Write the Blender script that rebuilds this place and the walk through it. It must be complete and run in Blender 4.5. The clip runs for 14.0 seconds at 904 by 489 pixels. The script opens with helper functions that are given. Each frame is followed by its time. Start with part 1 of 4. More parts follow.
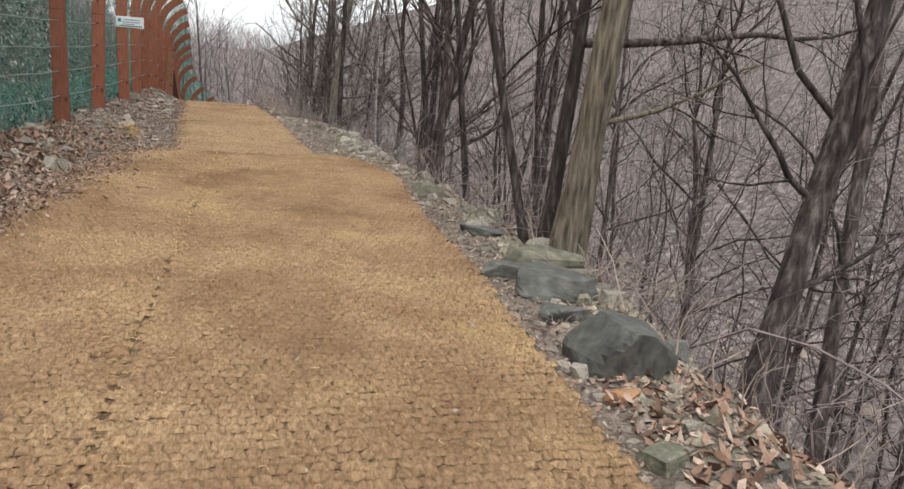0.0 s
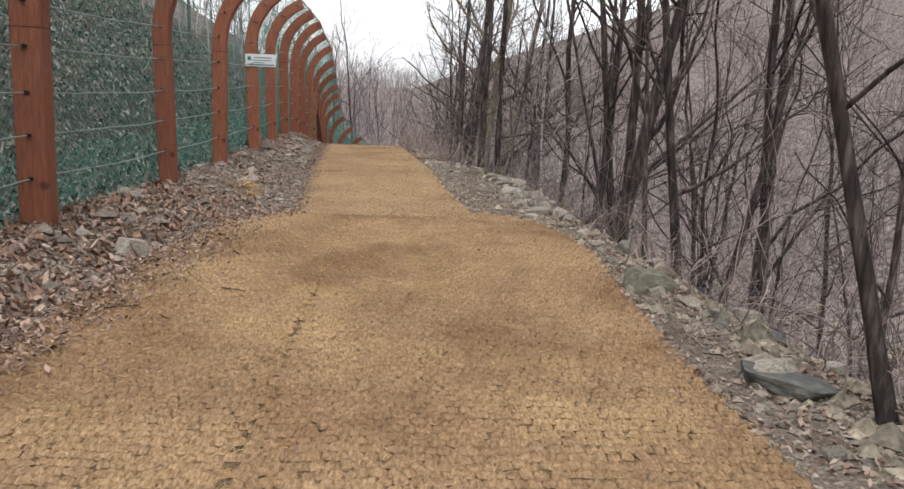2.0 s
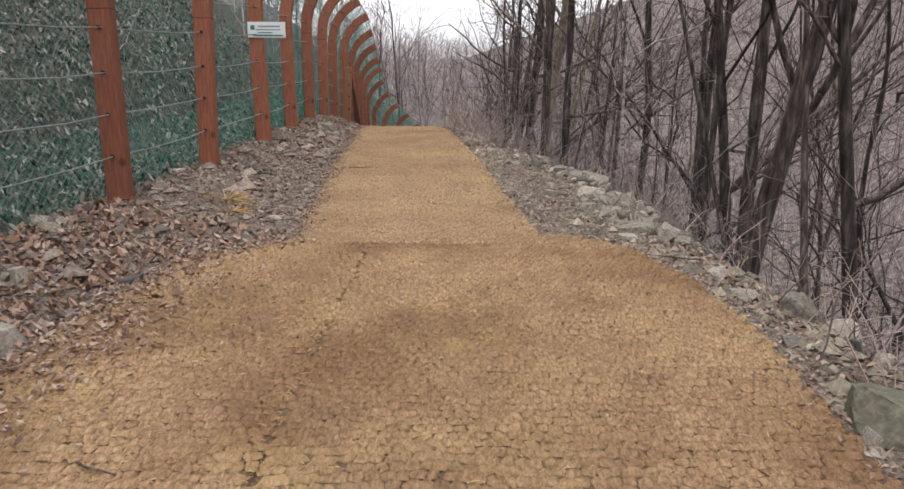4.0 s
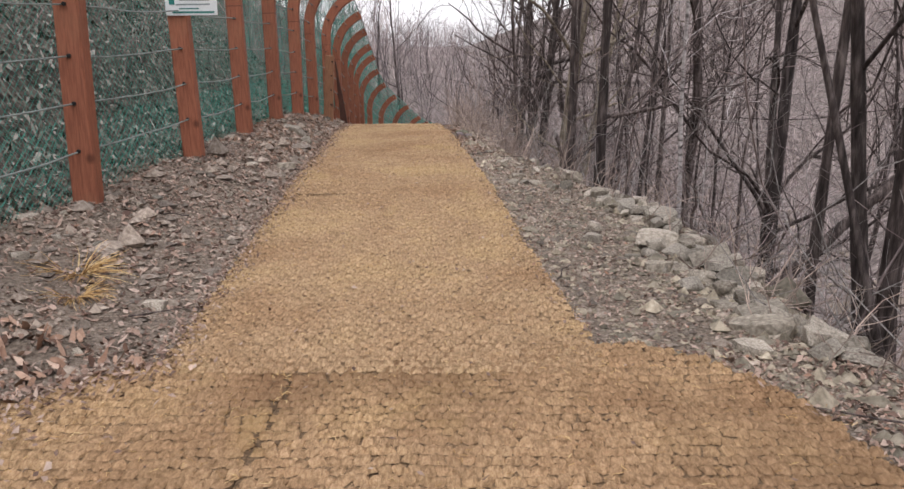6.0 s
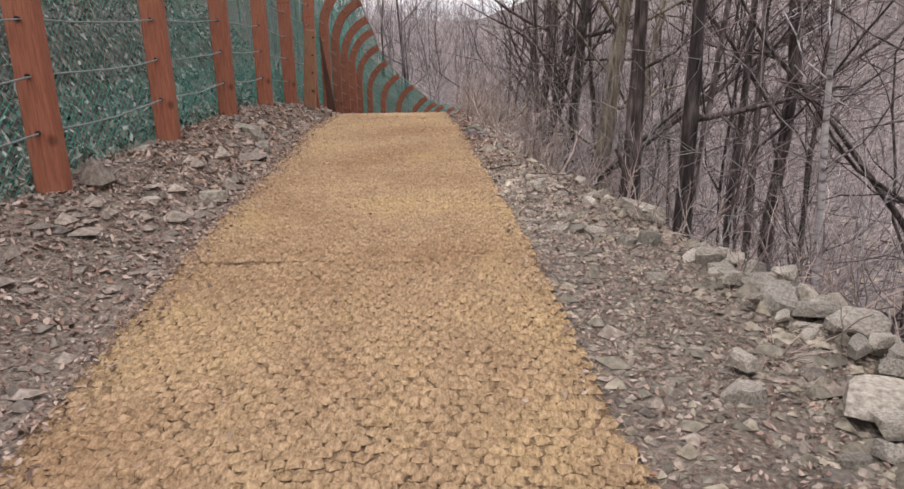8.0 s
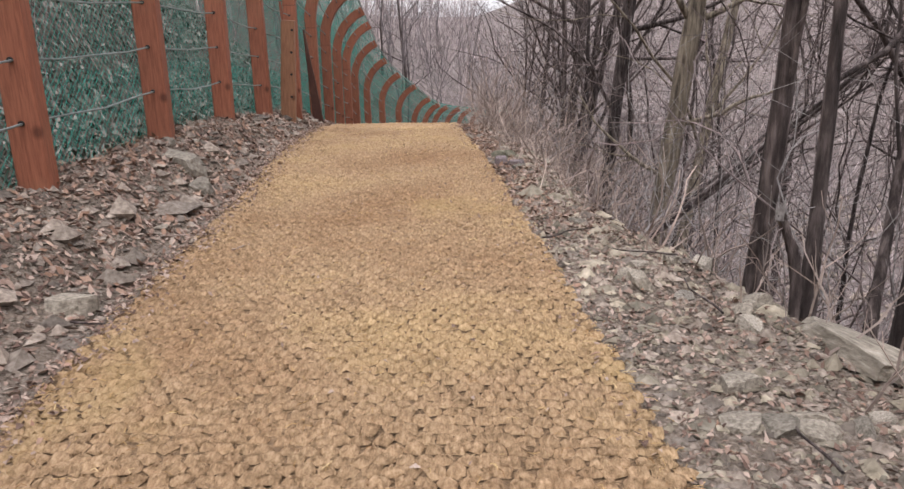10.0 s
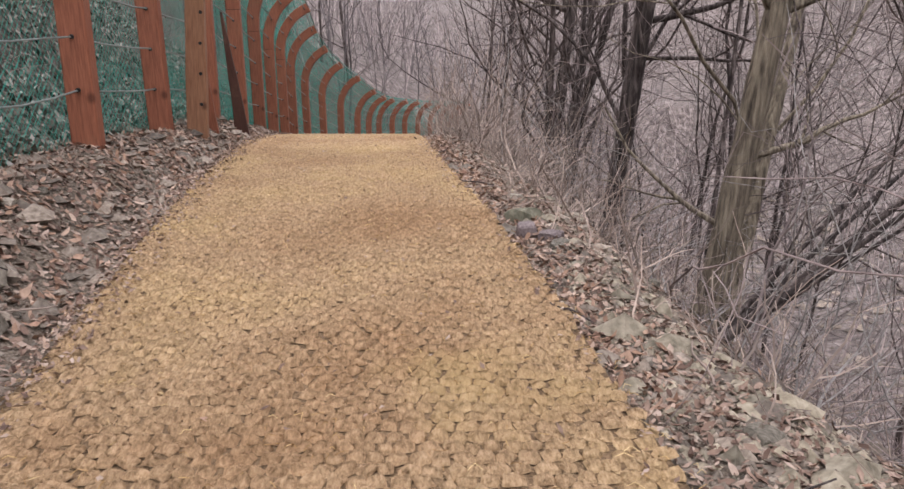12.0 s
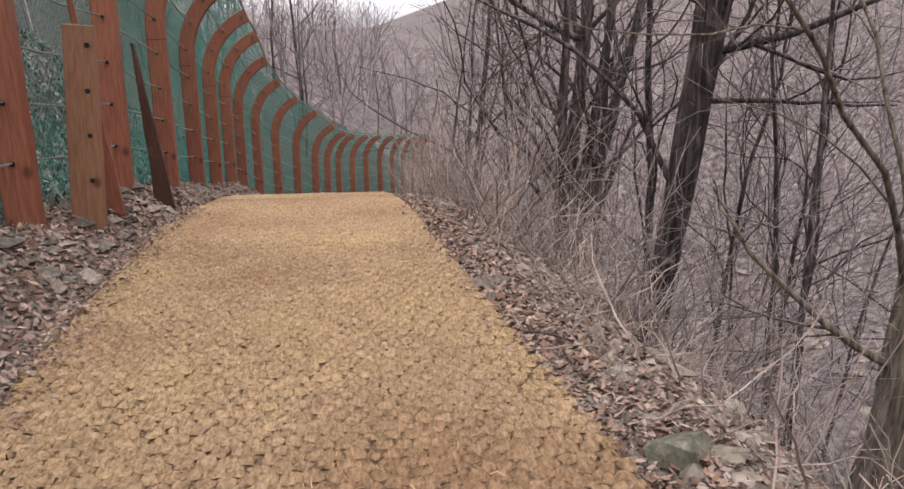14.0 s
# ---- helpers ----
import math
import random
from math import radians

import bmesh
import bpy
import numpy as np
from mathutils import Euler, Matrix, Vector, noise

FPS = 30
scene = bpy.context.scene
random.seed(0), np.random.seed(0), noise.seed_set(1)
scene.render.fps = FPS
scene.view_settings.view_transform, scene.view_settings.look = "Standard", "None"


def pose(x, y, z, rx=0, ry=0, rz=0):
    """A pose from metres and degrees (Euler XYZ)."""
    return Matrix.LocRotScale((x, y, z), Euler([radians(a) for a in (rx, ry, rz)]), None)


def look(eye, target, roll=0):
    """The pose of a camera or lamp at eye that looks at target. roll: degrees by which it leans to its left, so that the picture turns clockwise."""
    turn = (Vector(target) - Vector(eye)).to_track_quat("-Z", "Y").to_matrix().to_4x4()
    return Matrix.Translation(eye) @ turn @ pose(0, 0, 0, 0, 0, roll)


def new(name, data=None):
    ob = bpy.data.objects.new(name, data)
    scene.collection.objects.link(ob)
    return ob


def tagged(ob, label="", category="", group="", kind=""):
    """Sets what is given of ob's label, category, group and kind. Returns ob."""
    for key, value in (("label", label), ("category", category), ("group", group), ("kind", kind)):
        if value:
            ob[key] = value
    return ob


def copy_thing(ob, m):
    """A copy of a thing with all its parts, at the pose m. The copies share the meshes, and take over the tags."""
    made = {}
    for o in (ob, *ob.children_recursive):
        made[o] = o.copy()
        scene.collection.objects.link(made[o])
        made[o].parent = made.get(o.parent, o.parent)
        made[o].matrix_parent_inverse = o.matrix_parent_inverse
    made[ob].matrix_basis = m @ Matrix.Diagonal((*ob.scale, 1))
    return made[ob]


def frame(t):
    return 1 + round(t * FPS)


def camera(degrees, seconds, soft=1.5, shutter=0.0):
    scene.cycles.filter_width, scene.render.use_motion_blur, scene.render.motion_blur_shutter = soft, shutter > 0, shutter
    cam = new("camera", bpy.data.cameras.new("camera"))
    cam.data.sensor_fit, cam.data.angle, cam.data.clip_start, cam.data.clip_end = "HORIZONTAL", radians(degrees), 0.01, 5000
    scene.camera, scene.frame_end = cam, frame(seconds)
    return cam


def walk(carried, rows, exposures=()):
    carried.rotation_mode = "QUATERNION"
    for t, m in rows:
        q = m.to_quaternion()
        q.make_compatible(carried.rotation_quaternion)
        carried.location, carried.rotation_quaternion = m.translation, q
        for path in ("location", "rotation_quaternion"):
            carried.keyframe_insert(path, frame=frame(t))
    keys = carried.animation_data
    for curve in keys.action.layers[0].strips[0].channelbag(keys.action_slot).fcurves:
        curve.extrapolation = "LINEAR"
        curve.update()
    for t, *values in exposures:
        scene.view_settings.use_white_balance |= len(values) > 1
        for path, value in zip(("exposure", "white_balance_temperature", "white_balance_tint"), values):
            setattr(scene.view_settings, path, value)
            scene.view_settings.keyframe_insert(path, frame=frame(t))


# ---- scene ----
cam = camera(61.3, 14.0)
METRES, EYE, TILT, LEAN, TURN = 20.0, 1.40, 0.0, 0.0, -15.0
ROWS = [
    (0.0, 0.0, 0.0, 0.0, 0.96, -12.24, -4.44),
    (0.5, -0.0086, 0.0374, 0.0009, 3.56, -12.13, -4.24),
    (1.0, -0.0183, 0.0762, -0.0001, 6.64, -11.48, -3.29),
    (1.5, -0.0281, 0.1105, -0.0008, 9.36, -10.73, -2.52),
    (2.0, -0.036, 0.1505, -0.0001, 11.63, -10.52, -2.02),
    (2.5, -0.0481, 0.1846, 0.0013, 13.3, -10.82, -1.85),
    (3.0, -0.055, 0.2202, 0.0017, 14.69, -11.44, -1.45),
    (5.5, -0.0931, 0.3939, 0.0022, 15.47, -13.68, 0.42),
    (6.0, -0.1029, 0.4326, 0.002, 15.74, -13.61, 0.56),
    (6.5, -0.1101, 0.4715, 0.0022, 16.1, -13.66, 0.83),
    (7.0, -0.1217, 0.5095, 0.0039, 16.47, -14.1, 1.03),
    (9.5, -0.1786, 0.6769, -0.0022, 16.38, -16.58, 1.19),
    (10.0, -0.1922, 0.7076, -0.0008, 16.45, -15.66, 0.91),
    (10.5, -0.2061, 0.7377, -0.0007, 15.53, -15.44, 0.53),
    (11.0, -0.2198, 0.7713, -0.0007, 13.71, -15.86, 0.21),
    (11.5, -0.2346, 0.8031, -0.0004, 12.28, -16.44, -0.16),
    (12.0, -0.2464, 0.8352, 0.0003, 12.04, -16.72, -0.25),
    (12.5, -0.2613, 0.864, 0.0022, 12.42, -16.57, -0.03),
    (13.0, -0.2712, 0.8936, 0.0028, 12.78, -16.09, 0.13),
    (13.5, -0.2833, 0.9221, 0.004, 12.21, -15.59, 0.12),
    (14.0, -0.2906, 0.9518, 0.0022, 8.64, -14.86, 0.01),
]
walk(cam, [(t, pose(0, 0, EYE, TILT, LEAN, TURN) @ pose(METRES * x, METRES * y, METRES * z, 90 + pitch, roll, yaw)) for t, x, y, z, yaw, pitch, roll in ROWS],
     [(0.0, -0.02, 6350, 9), (2.0, -0.1, 6350, 11), (3.0, -0.16, 6350, 13), (5.5, 0.0, 6400, 16), (7.0, -0.06, 6400, 18), (9.5, 0.3, 6350, 17), (10.5, 0.02, 6350, 18), (11.0, 0.0, 6350, 18), (12.5, 0.24, 6350, 18), (13.0, 0.2, 6350, 18), (14.0, 0.06, 6400, 19)])

# ---- light ----
world = bpy.data.worlds.new("overcast_sky")
scene.world = world
world.use_nodes = True
wn = world.node_tree.nodes
wl = world.node_tree.links
sky = wn.new("ShaderNodeTexSky")
sky.sky_type = "NISHITA"
sky.sun_disc = False
sky.sun_elevation, sky.sun_rotation = radians(72), radians(190)
sky.air_density, sky.dust_density, sky.ozone_density = 1.0, 2.4, 1.0
grey = wn.new("ShaderNodeHueSaturation")
grey.inputs["Saturation"].default_value = 0.05
wl.new(sky.outputs[0], grey.inputs["Color"])
wl.new(grey.outputs[0], wn["Background"].inputs[0])
wn["Background"].inputs[1].default_value = 0.36
sun = new("sun", bpy.data.lights.new("sun", "SUN"))
sun.data.energy, sun.data.angle, sun.data.color = 0.5, radians(40), (1.0, 0.96, 0.92)
sun.matrix_world = look((-3, -19, 60), (0, 0, 0))


# ---- materials ----
def shader(name, rough=0.8):
    m = bpy.data.materials.new(name)
    m.use_nodes = True
    b = m.node_tree.nodes["Principled BSDF"]
    b.inputs["Roughness"].default_value = rough
    b.inputs["Specular IOR Level"].default_value = 0.25
    return m, m.node_tree.nodes, m.node_tree.links, b


def ramp(n, l, fac, stops):
    r = n.new("ShaderNodeValToRGB")
    while len(r.color_ramp.elements) < len(stops):
        r.color_ramp.elements.new(0.5)
    for e, (p, c) in zip(r.color_ramp.elements, stops):
        e.position, e.color = p, (*c, 1)
    l.new(fac, r.inputs[0])
    return r.outputs[0]


def grain(n, l, scale, detail=4.0, stretch=(1, 1, 1), coords="Object", rough=0.6):
    tc = n.new("ShaderNodeTexCoord")
    mp = n.new("ShaderNodeMapping")
    mp.inputs["Scale"].default_value = stretch
    l.new(tc.outputs[coords], mp.inputs[0])
    t = n.new("ShaderNodeTexNoise")
    t.inputs["Scale"].default_value, t.inputs["Detail"].default_value = scale, detail
    t.inputs["Roughness"].default_value = rough
    l.new(mp.outputs[0], t.inputs["Vector"])
    return t.outputs["Fac"]


def mix(n, l, fac, a, b, mode="MIX"):
    m = n.new("ShaderNodeMix")
    m.data_type, m.blend_type = "RGBA", mode
    for socket, v in ((m.inputs[0], fac), (m.inputs[6], a), (m.inputs[7], b)):
        if isinstance(v, (float, int)):
            socket.default_value = v
        elif isinstance(v, tuple):
            socket.default_value = (*v, 1)
        else:
            l.new(v, socket)
    return m.outputs[2]


def bump(n, l, b, height, strength=0.5, distance=0.01):
    k = n.new("ShaderNodeBump")
    k.inputs["Strength"].default_value, k.inputs["Distance"].default_value = strength, distance
    l.new(height, k.inputs["Height"])
    l.new(k.outputs[0], b.inputs["Normal"])


def island(n):
    return n.new("ShaderNodeNewGeometry").outputs["Random Per Island"]


def chance(n):
    return n.new("ShaderNodeObjectInfo").outputs["Random"]


def mottled(name, stops, scale, rough=0.85, relief=0.5, distance=0.01, by=None, spread=0.35, stretch=(1, 1, 1), big=0.7):
    """A surface of two noises: fine grain through the colour stops and broad darker and lighter patches."""
    m, n, l, b = shader(name, rough)
    fine = grain(n, l, scale, 6, stretch)
    col = ramp(n, l, fine, stops)
    wide = grain(n, l, big, 3)
    col = mix(n, l, 0.6, col, ramp(n, l, wide, [(0.3, (0.62, 0.6, 0.58)), (0.7, (1.25, 1.22, 1.2))]), "MULTIPLY")
    if by:
        v = island(n) if by == "island" else chance(n)
        col = mix(n, l, 1.0, col, ramp(n, l, v, [(0, (1 - spread, 1 - spread, 1 - spread)), (1, (1 + spread, 1 + spread * 0.9, 1 + spread * 0.8))]), "MULTIPLY")
    l.new(col, b.inputs["Base Color"])
    bump(n, l, b, fine, relief, distance)
    return m


def coir(name, tint=(1, 1, 1), soiled=0.0):
    m, n, l, b = shader(name, 0.95)
    b.inputs["Specular IOR Level"].default_value = 0.08
    strands = grain(n, l, 70, 6, (1, 0.3, 1), "Object", 0.75)
    col = ramp(n, l, strands, [(0.30, (0.155, 0.105, 0.06)), (0.5, (0.365, 0.261, 0.16)), (0.68, (0.54, 0.405, 0.262))])
    wide = grain(n, l, 0.9, 4)
    col = mix(n, l, 0.8, col, ramp(n, l, wide, [(0.3, (0.78, 0.66, 0.58)), (0.5, (1, 0.95, 0.9)), (0.7, (1.18, 1.16, 0.98))]), "MULTIPLY")
    col = mix(n, l, 1.0, col, ramp(n, l, island(n), [(0, (0.88, 0.87, 0.86)), (0.5, (0.98, 0.98, 0.98)), (1, (1.06, 1.05, 1.04))]), "MULTIPLY")
    patch = grain(n, l, 0.55, 5, (1, 0.7, 1), "Object", 0.65)
    col = mix(n, l, ramp(n, l, patch, [(0.43, (0, 0, 0)), (0.63, (soiled, soiled, soiled))]), col, (0.165, 0.098, 0.055))
    col = mix(n, l, ramp(n, l, grain(n, l, 0.8, 3, (1.4, 1, 1)), [(0.6, (0, 0, 0)), (0.72, (0.35, 0.35, 0.35))]), col, (0.46, 0.34, 0.15))
    col = mix(n, l, 1.0, col, tint, "MULTIPLY")
    l.new(col, b.inputs["Base Color"])
    bump(n, l, b, strands, 0.9, 0.007)
    return m


def timber(name, dark, light, old=0.0):
    m, n, l, b = shader(name, 0.62)
    g = grain(n, l, 9, 6, (9, 9, 0.7))
    col = ramp(n, l, g, [(0.25, dark), (0.75, light)])
    knots = n.new("ShaderNodeTexVoronoi")
    knots.inputs["Scale"].default_value = 3.2
    tc = n.new("ShaderNodeTexCoord")
    l.new(tc.outputs["Object"], knots.inputs["Vector"])
    col = mix(n, l, ramp(n, l, knots.outputs["Distance"], [(0.06, (0.75, 0.75, 0.75)), (0.16, (0, 0, 0))]), col, (dark[0] * 0.45, dark[1] * 0.4, dark[2] * 0.4))
    col = mix(n, l, ramp(n, l, grain(n, l, 1.7, 5), [(0.5, (0, 0, 0)), (0.75, (0.5 + old, 0.5 + old, 0.5 + old))]), col, (0.30, 0.17, 0.10))
    col = mix(n, l, 1.0, col, ramp(n, l, chance(n), [(0, (0.8, 0.8, 0.8)), (1, (1.15, 1.12, 1.1))]), "MULTIPLY")
    l.new(col, b.inputs["Base Color"])
    bump(n, l, b, g, 0.35, 0.004)
    return m


def plain(name, colour, rough=0.6, metal=0.0, spread=0.25, scale=30):
    m, n, l, b = shader(name, rough)
    b.inputs["Metallic"].default_value = metal
    g = grain(n, l, scale, 4)
    lo, hi = tuple(c * (1 - spread) for c in colour), tuple(min(1, c * (1 + spread)) for c in colour)
    l.new(ramp(n, l, g, [(0.3, lo), (0.7, hi)]), b.inputs["Base Color"])
    return m


def leafy(name, stops, rough=0.75):
    m, n, l, b = shader(name, rough)
    col = ramp(n, l, island(n), stops)
    col = mix(n, l, 0.5, col, ramp(n, l, grain(n, l, 60, 4), [(0.3, (0.6, 0.6, 0.6)), (0.7, (1.3, 1.3, 1.3))]), "MULTIPLY")
    l.new(col, b.inputs["Base Color"])
    return m


COIR = coir("coir")
COIR_WORN = coir("weathered_coir", (0.98, 0.945, 0.915), 0.7)
# Deep, dirtier fibre, darkened further to paint the shade in gaps between tufts.
BACKING = mottled("gap_shade_coir", [(0.3, (0.085, 0.055, 0.032)), (0.55, (0.2, 0.134, 0.078)), (0.75, (0.33, 0.23, 0.138))], 70, 0.95, 0.8, 0.01, big=1.5)
SOIL = mottled("soil", [(0.28, (0.09, 0.07, 0.053)), (0.5, (0.195, 0.158, 0.125)), (0.72, (0.33, 0.285, 0.235))], 48, 0.95, 1.0, 0.03, big=1.6)
HILL = mottled("hillside_litter", [(0.3, (0.05, 0.041, 0.038)), (0.5, (0.155, 0.13, 0.12)), (0.7, (0.33, 0.285, 0.268))], 2.6, 0.95, 0.8, 0.2, big=0.12)
HUMUS = mottled("slope_humus", [(0.3, (0.022, 0.019, 0.016)), (0.5, (0.07, 0.062, 0.052)), (0.7, (0.2, 0.18, 0.155))], 14, 0.95, 0.9, 0.05, big=0.9)
PALE = mottled("pale_stone", [(0.3, (0.17, 0.154, 0.126)), (0.5, (0.33, 0.303, 0.255)), (0.75, (0.5, 0.465, 0.4))], 16, 0.85, 0.6, 0.02, "object", 0.25)
STONE = mottled("stone", [(0.3, (0.12, 0.108, 0.086)), (0.5, (0.24, 0.22, 0.182)), (0.75, (0.40, 0.372, 0.315))], 11, 0.8, 0.6, 0.02, "object", 0.4)
SLATE = mottled("slate", [(0.3, (0.058, 0.059, 0.055)), (0.55, (0.118, 0.12, 0.108)), (0.8, (0.22, 0.215, 0.18))], 8, 0.6, 0.6, 0.02, "object", 0.2)
MOSSY = mottled("mossy_stone", [(0.3, (0.08, 0.08, 0.055)), (0.55, (0.165, 0.16, 0.118)), (0.8, (0.30, 0.285, 0.215))], 8, 0.8, 0.6, 0.02)
MAUVE = mottled("mauve_stone", [(0.3, (0.1, 0.083, 0.085)), (0.55, (0.185, 0.156, 0.158)), (0.8, (0.3, 0.26, 0.26))], 10, 0.8, 0.6, 0.02, "object", 0.2)
OCHRE = mottled("ochre_stone", [(0.3, (0.26, 0.13, 0.06)), (0.7, (0.46, 0.26, 0.14))], 14, 0.8, 0.4, 0.01)
CHIPS = mottled("stone_chips", [(0.3, (0.12, 0.107, 0.08)), (0.5, (0.25, 0.226, 0.175)), (0.75, (0.41, 0.378, 0.305))], 20, 0.9, 0.5, 0.01, "island", 0.45)
GRAVEL = mottled("gravel", [(0.3, (0.11, 0.09, 0.073)), (0.5, (0.215, 0.185, 0.155)), (0.75, (0.36, 0.325, 0.28))], 30, 0.9, 0.5, 0.01, "island", 0.45)
POST = timber("red_stain", (0.165, 0.060, 0.036), (0.36, 0.138, 0.080))
WORN = timber("worn_stain", (0.22, 0.105, 0.06), (0.44, 0.235, 0.135), 0.3)
# About a quarter as bright as POST, in nearly the same hue.
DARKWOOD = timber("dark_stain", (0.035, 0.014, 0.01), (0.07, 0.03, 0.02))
NET = plain("green_netting", (0.022, 0.215, 0.163), 0.5)
WIRE = plain("steel_cable", (0.21, 0.24, 0.23), 0.7, 0.0)
SLEEVE = plain("black_sleeve", (0.015, 0.015, 0.015), 0.5)
WHITE = plain("sign_white", (0.75, 0.78, 0.78), 0.4, 0, 0.04)
TEAL = plain("sign_teal", (0.03, 0.19, 0.17), 0.4, 0, 0.1)
INK = plain("sign_grey", (0.25, 0.30, 0.30), 0.5, 0, 0.1)
BARK = mottled("bark", [(0.3, (0.016, 0.013, 0.012)), (0.5, (0.068, 0.055, 0.052)), (0.7, (0.20, 0.17, 0.16))], 22, 0.95, 1.0, 0.03, "object", 0.3, (1, 1, 0.16), 1.5)
MOSSBARK = mottled("mossy_bark", [(0.32, (0.05, 0.041, 0.032)), (0.5, (0.18, 0.152, 0.115)), (0.7, (0.35, 0.305, 0.23))], 26, 0.95, 1.0, 0.03, None, 0.2, (1, 1, 0.13), 1.2)
PALEBARK = mottled("pale_bark", [(0.3, (0.14, 0.125, 0.12)), (0.5, (0.32, 0.30, 0.285)), (0.7, (0.48, 0.46, 0.44))], 30, 0.9, 0.5, 0.01, "object", 0.2)
WHITEBARK = mottled("white_bark", [(0.38, (0.1, 0.09, 0.085)), (0.48, (0.38, 0.355, 0.345)), (0.7, (0.56, 0.535, 0.52))], 14, 0.8, 0.5, 0.01, None, 0.2, (0.5, 0.5, 1.6))
TWIG = mottled("twig", [(0.3, (0.12, 0.097, 0.095)), (0.6, (0.25, 0.21, 0.205)), (0.8, (0.40, 0.35, 0.34))], 5, 0.95, 0.3, 0.01, "island", 0.5)
BRUSH = mottled("dry_brush", [(0.3, (0.19, 0.15, 0.13)), (0.6, (0.34, 0.285, 0.25)), (0.8, (0.48, 0.415, 0.36))], 5, 0.95, 0.3, 0.01, "island", 0.5)
# Paler than the nearer bark: the haze over the far slopes is in this colour.
HAZED_WOOD = mottled("far_woods", [(0.3, (0.25, 0.22, 0.22)), (0.6, (0.38, 0.338, 0.338)), (0.8, (0.5, 0.45, 0.447))], 1.5, 0.95, 0.2, 0.01, "island", 0.6)
MIDWOOD = mottled("grey_woods", [(0.3, (0.11, 0.096, 0.098)), (0.6, (0.21, 0.187, 0.19)), (0.8, (0.32, 0.29, 0.293))], 1.5, 0.95, 0.2, 0.01, "island", 0.4)
LITTER = leafy("leaf_litter", [(0, (0.085, 0.05, 0.038)), (0.35, (0.19, 0.125, 0.094)), (0.7, (0.31, 0.222, 0.172)), (0.93, (0.42, 0.33, 0.27)), (1.0, (0.28, 0.155, 0.10))])
RUSSET = leafy("russet_leaves", [(0, (0.10, 0.055, 0.038)), (0.5, (0.25, 0.15, 0.10)), (0.85, (0.37, 0.25, 0.18)), (1.0, (0.50, 0.38, 0.30))])
IVY = leafy("slope_leaves", [(0, (0.02, 0.03, 0.02)), (0.3, (0.045, 0.05, 0.036)), (0.55, (0.13, 0.117, 0.096)), (0.8, (0.22, 0.205, 0.178)), (1.0, (0.33, 0.31, 0.275))])
STRAW = leafy("coir_fibre", [(0, (0.24, 0.13, 0.05)), (0.6, (0.50, 0.33, 0.14)), (1.0, (0.68, 0.52, 0.27))], 0.9)
WATER, _wn, _wl, _wb = shader("stream_water", 0.12)
_wb.inputs["Base Color"].default_value = (0.10, 0.11, 0.11, 1)
bump(_wn, _wl, _wb, grain(_wn, _wl, 5, 3), 0.2, 0.05)


# ---- mesh helpers ----
def mesh(name, verts, faces, material, smooth=False):
    """A mesh from arrays: faces is (n, 3) or (n, 4)."""
    verts, faces = np.asarray(verts, np.float32), np.asarray(faces, np.int32)
    me = bpy.data.meshes.new(name)
    k = faces.shape[1]
    me.vertices.add(len(verts))
    me.vertices.foreach_set("co", verts.ravel())
    me.loops.add(faces.size)
    me.loops.foreach_set("vertex_index", faces.ravel())
    me.polygons.add(len(faces))
    me.polygons.foreach_set("loop_start", np.arange(0, faces.size, k, dtype=np.int32))
    me.polygons.foreach_set("loop_total", np.full(len(faces), k, np.int32))
    me.polygons.foreach_set("use_smooth", np.full(len(faces), smooth))
    me.update(calc_edges=True)
    me.materials.append(material)
    return me


def under(name, me, parent, label=""):
    ob = new(name, me)
    ob.parent = parent
    return tagged(ob, label)


def part(name, bm, material, parent, label="", smooth=False):
    me = bpy.data.meshes.new(name)
    for f in bm.faces:
        f.smooth = smooth
    bm.to_mesh(me)
    bm.free()
    me.materials.append(material)
    return under(name, me, parent, label)


def anchor(name, x, y, z, label, category, group="", kind="", rz=0):
    ob = new(name)
    ob.matrix_basis = pose(x, y, z, 0, 0, rz)
    return tagged(ob, label, category, group, kind)


def tubes(pts, radii, sides):
    """Tapered tubes along many polylines at once: pts (b, n, 3), radii (b, n). Gives vertices and quads."""
    pts, radii = np.asarray(pts, float), np.asarray(radii, float)
    b, n, _ = pts.shape
    t = np.gradient(pts, axis=1)
    t /= np.linalg.norm(t, axis=2, keepdims=True) + 1e-9
    ref = np.where(np.abs(t[:, :1, 2:]) > 0.8, np.array([1.0, 0, 0]), np.array([0, 0, 1.0]))
    s = np.cross(t, np.broadcast_to(ref, t.shape))
    s /= np.linalg.norm(s, axis=2, keepdims=True) + 1e-9
    w = np.cross(s, t)
    a = np.arange(sides) * 2 * np.pi / sides
    ring = s[:, :, None] * np.cos(a)[:, None] + w[:, :, None] * np.sin(a)[:, None]
    v = pts[:, :, None] + ring * radii[:, :, None, None]
    idx = np.arange(b * n * sides).reshape(b, n, sides)
    nxt = np.roll(idx, -1, axis=2)
    f = np.stack([idx[:, :-1], nxt[:, :-1], nxt[:, 1:], idx[:, 1:]], -1).reshape(-1, 4)
    return v.reshape(-1, 3), f


def joined(pieces):
    vs, fs, k = [], [], 0
    for v, f in pieces:
        vs.append(v), fs.append(f + k)
        k += len(v)
    return np.concatenate(vs), np.concatenate(fs)


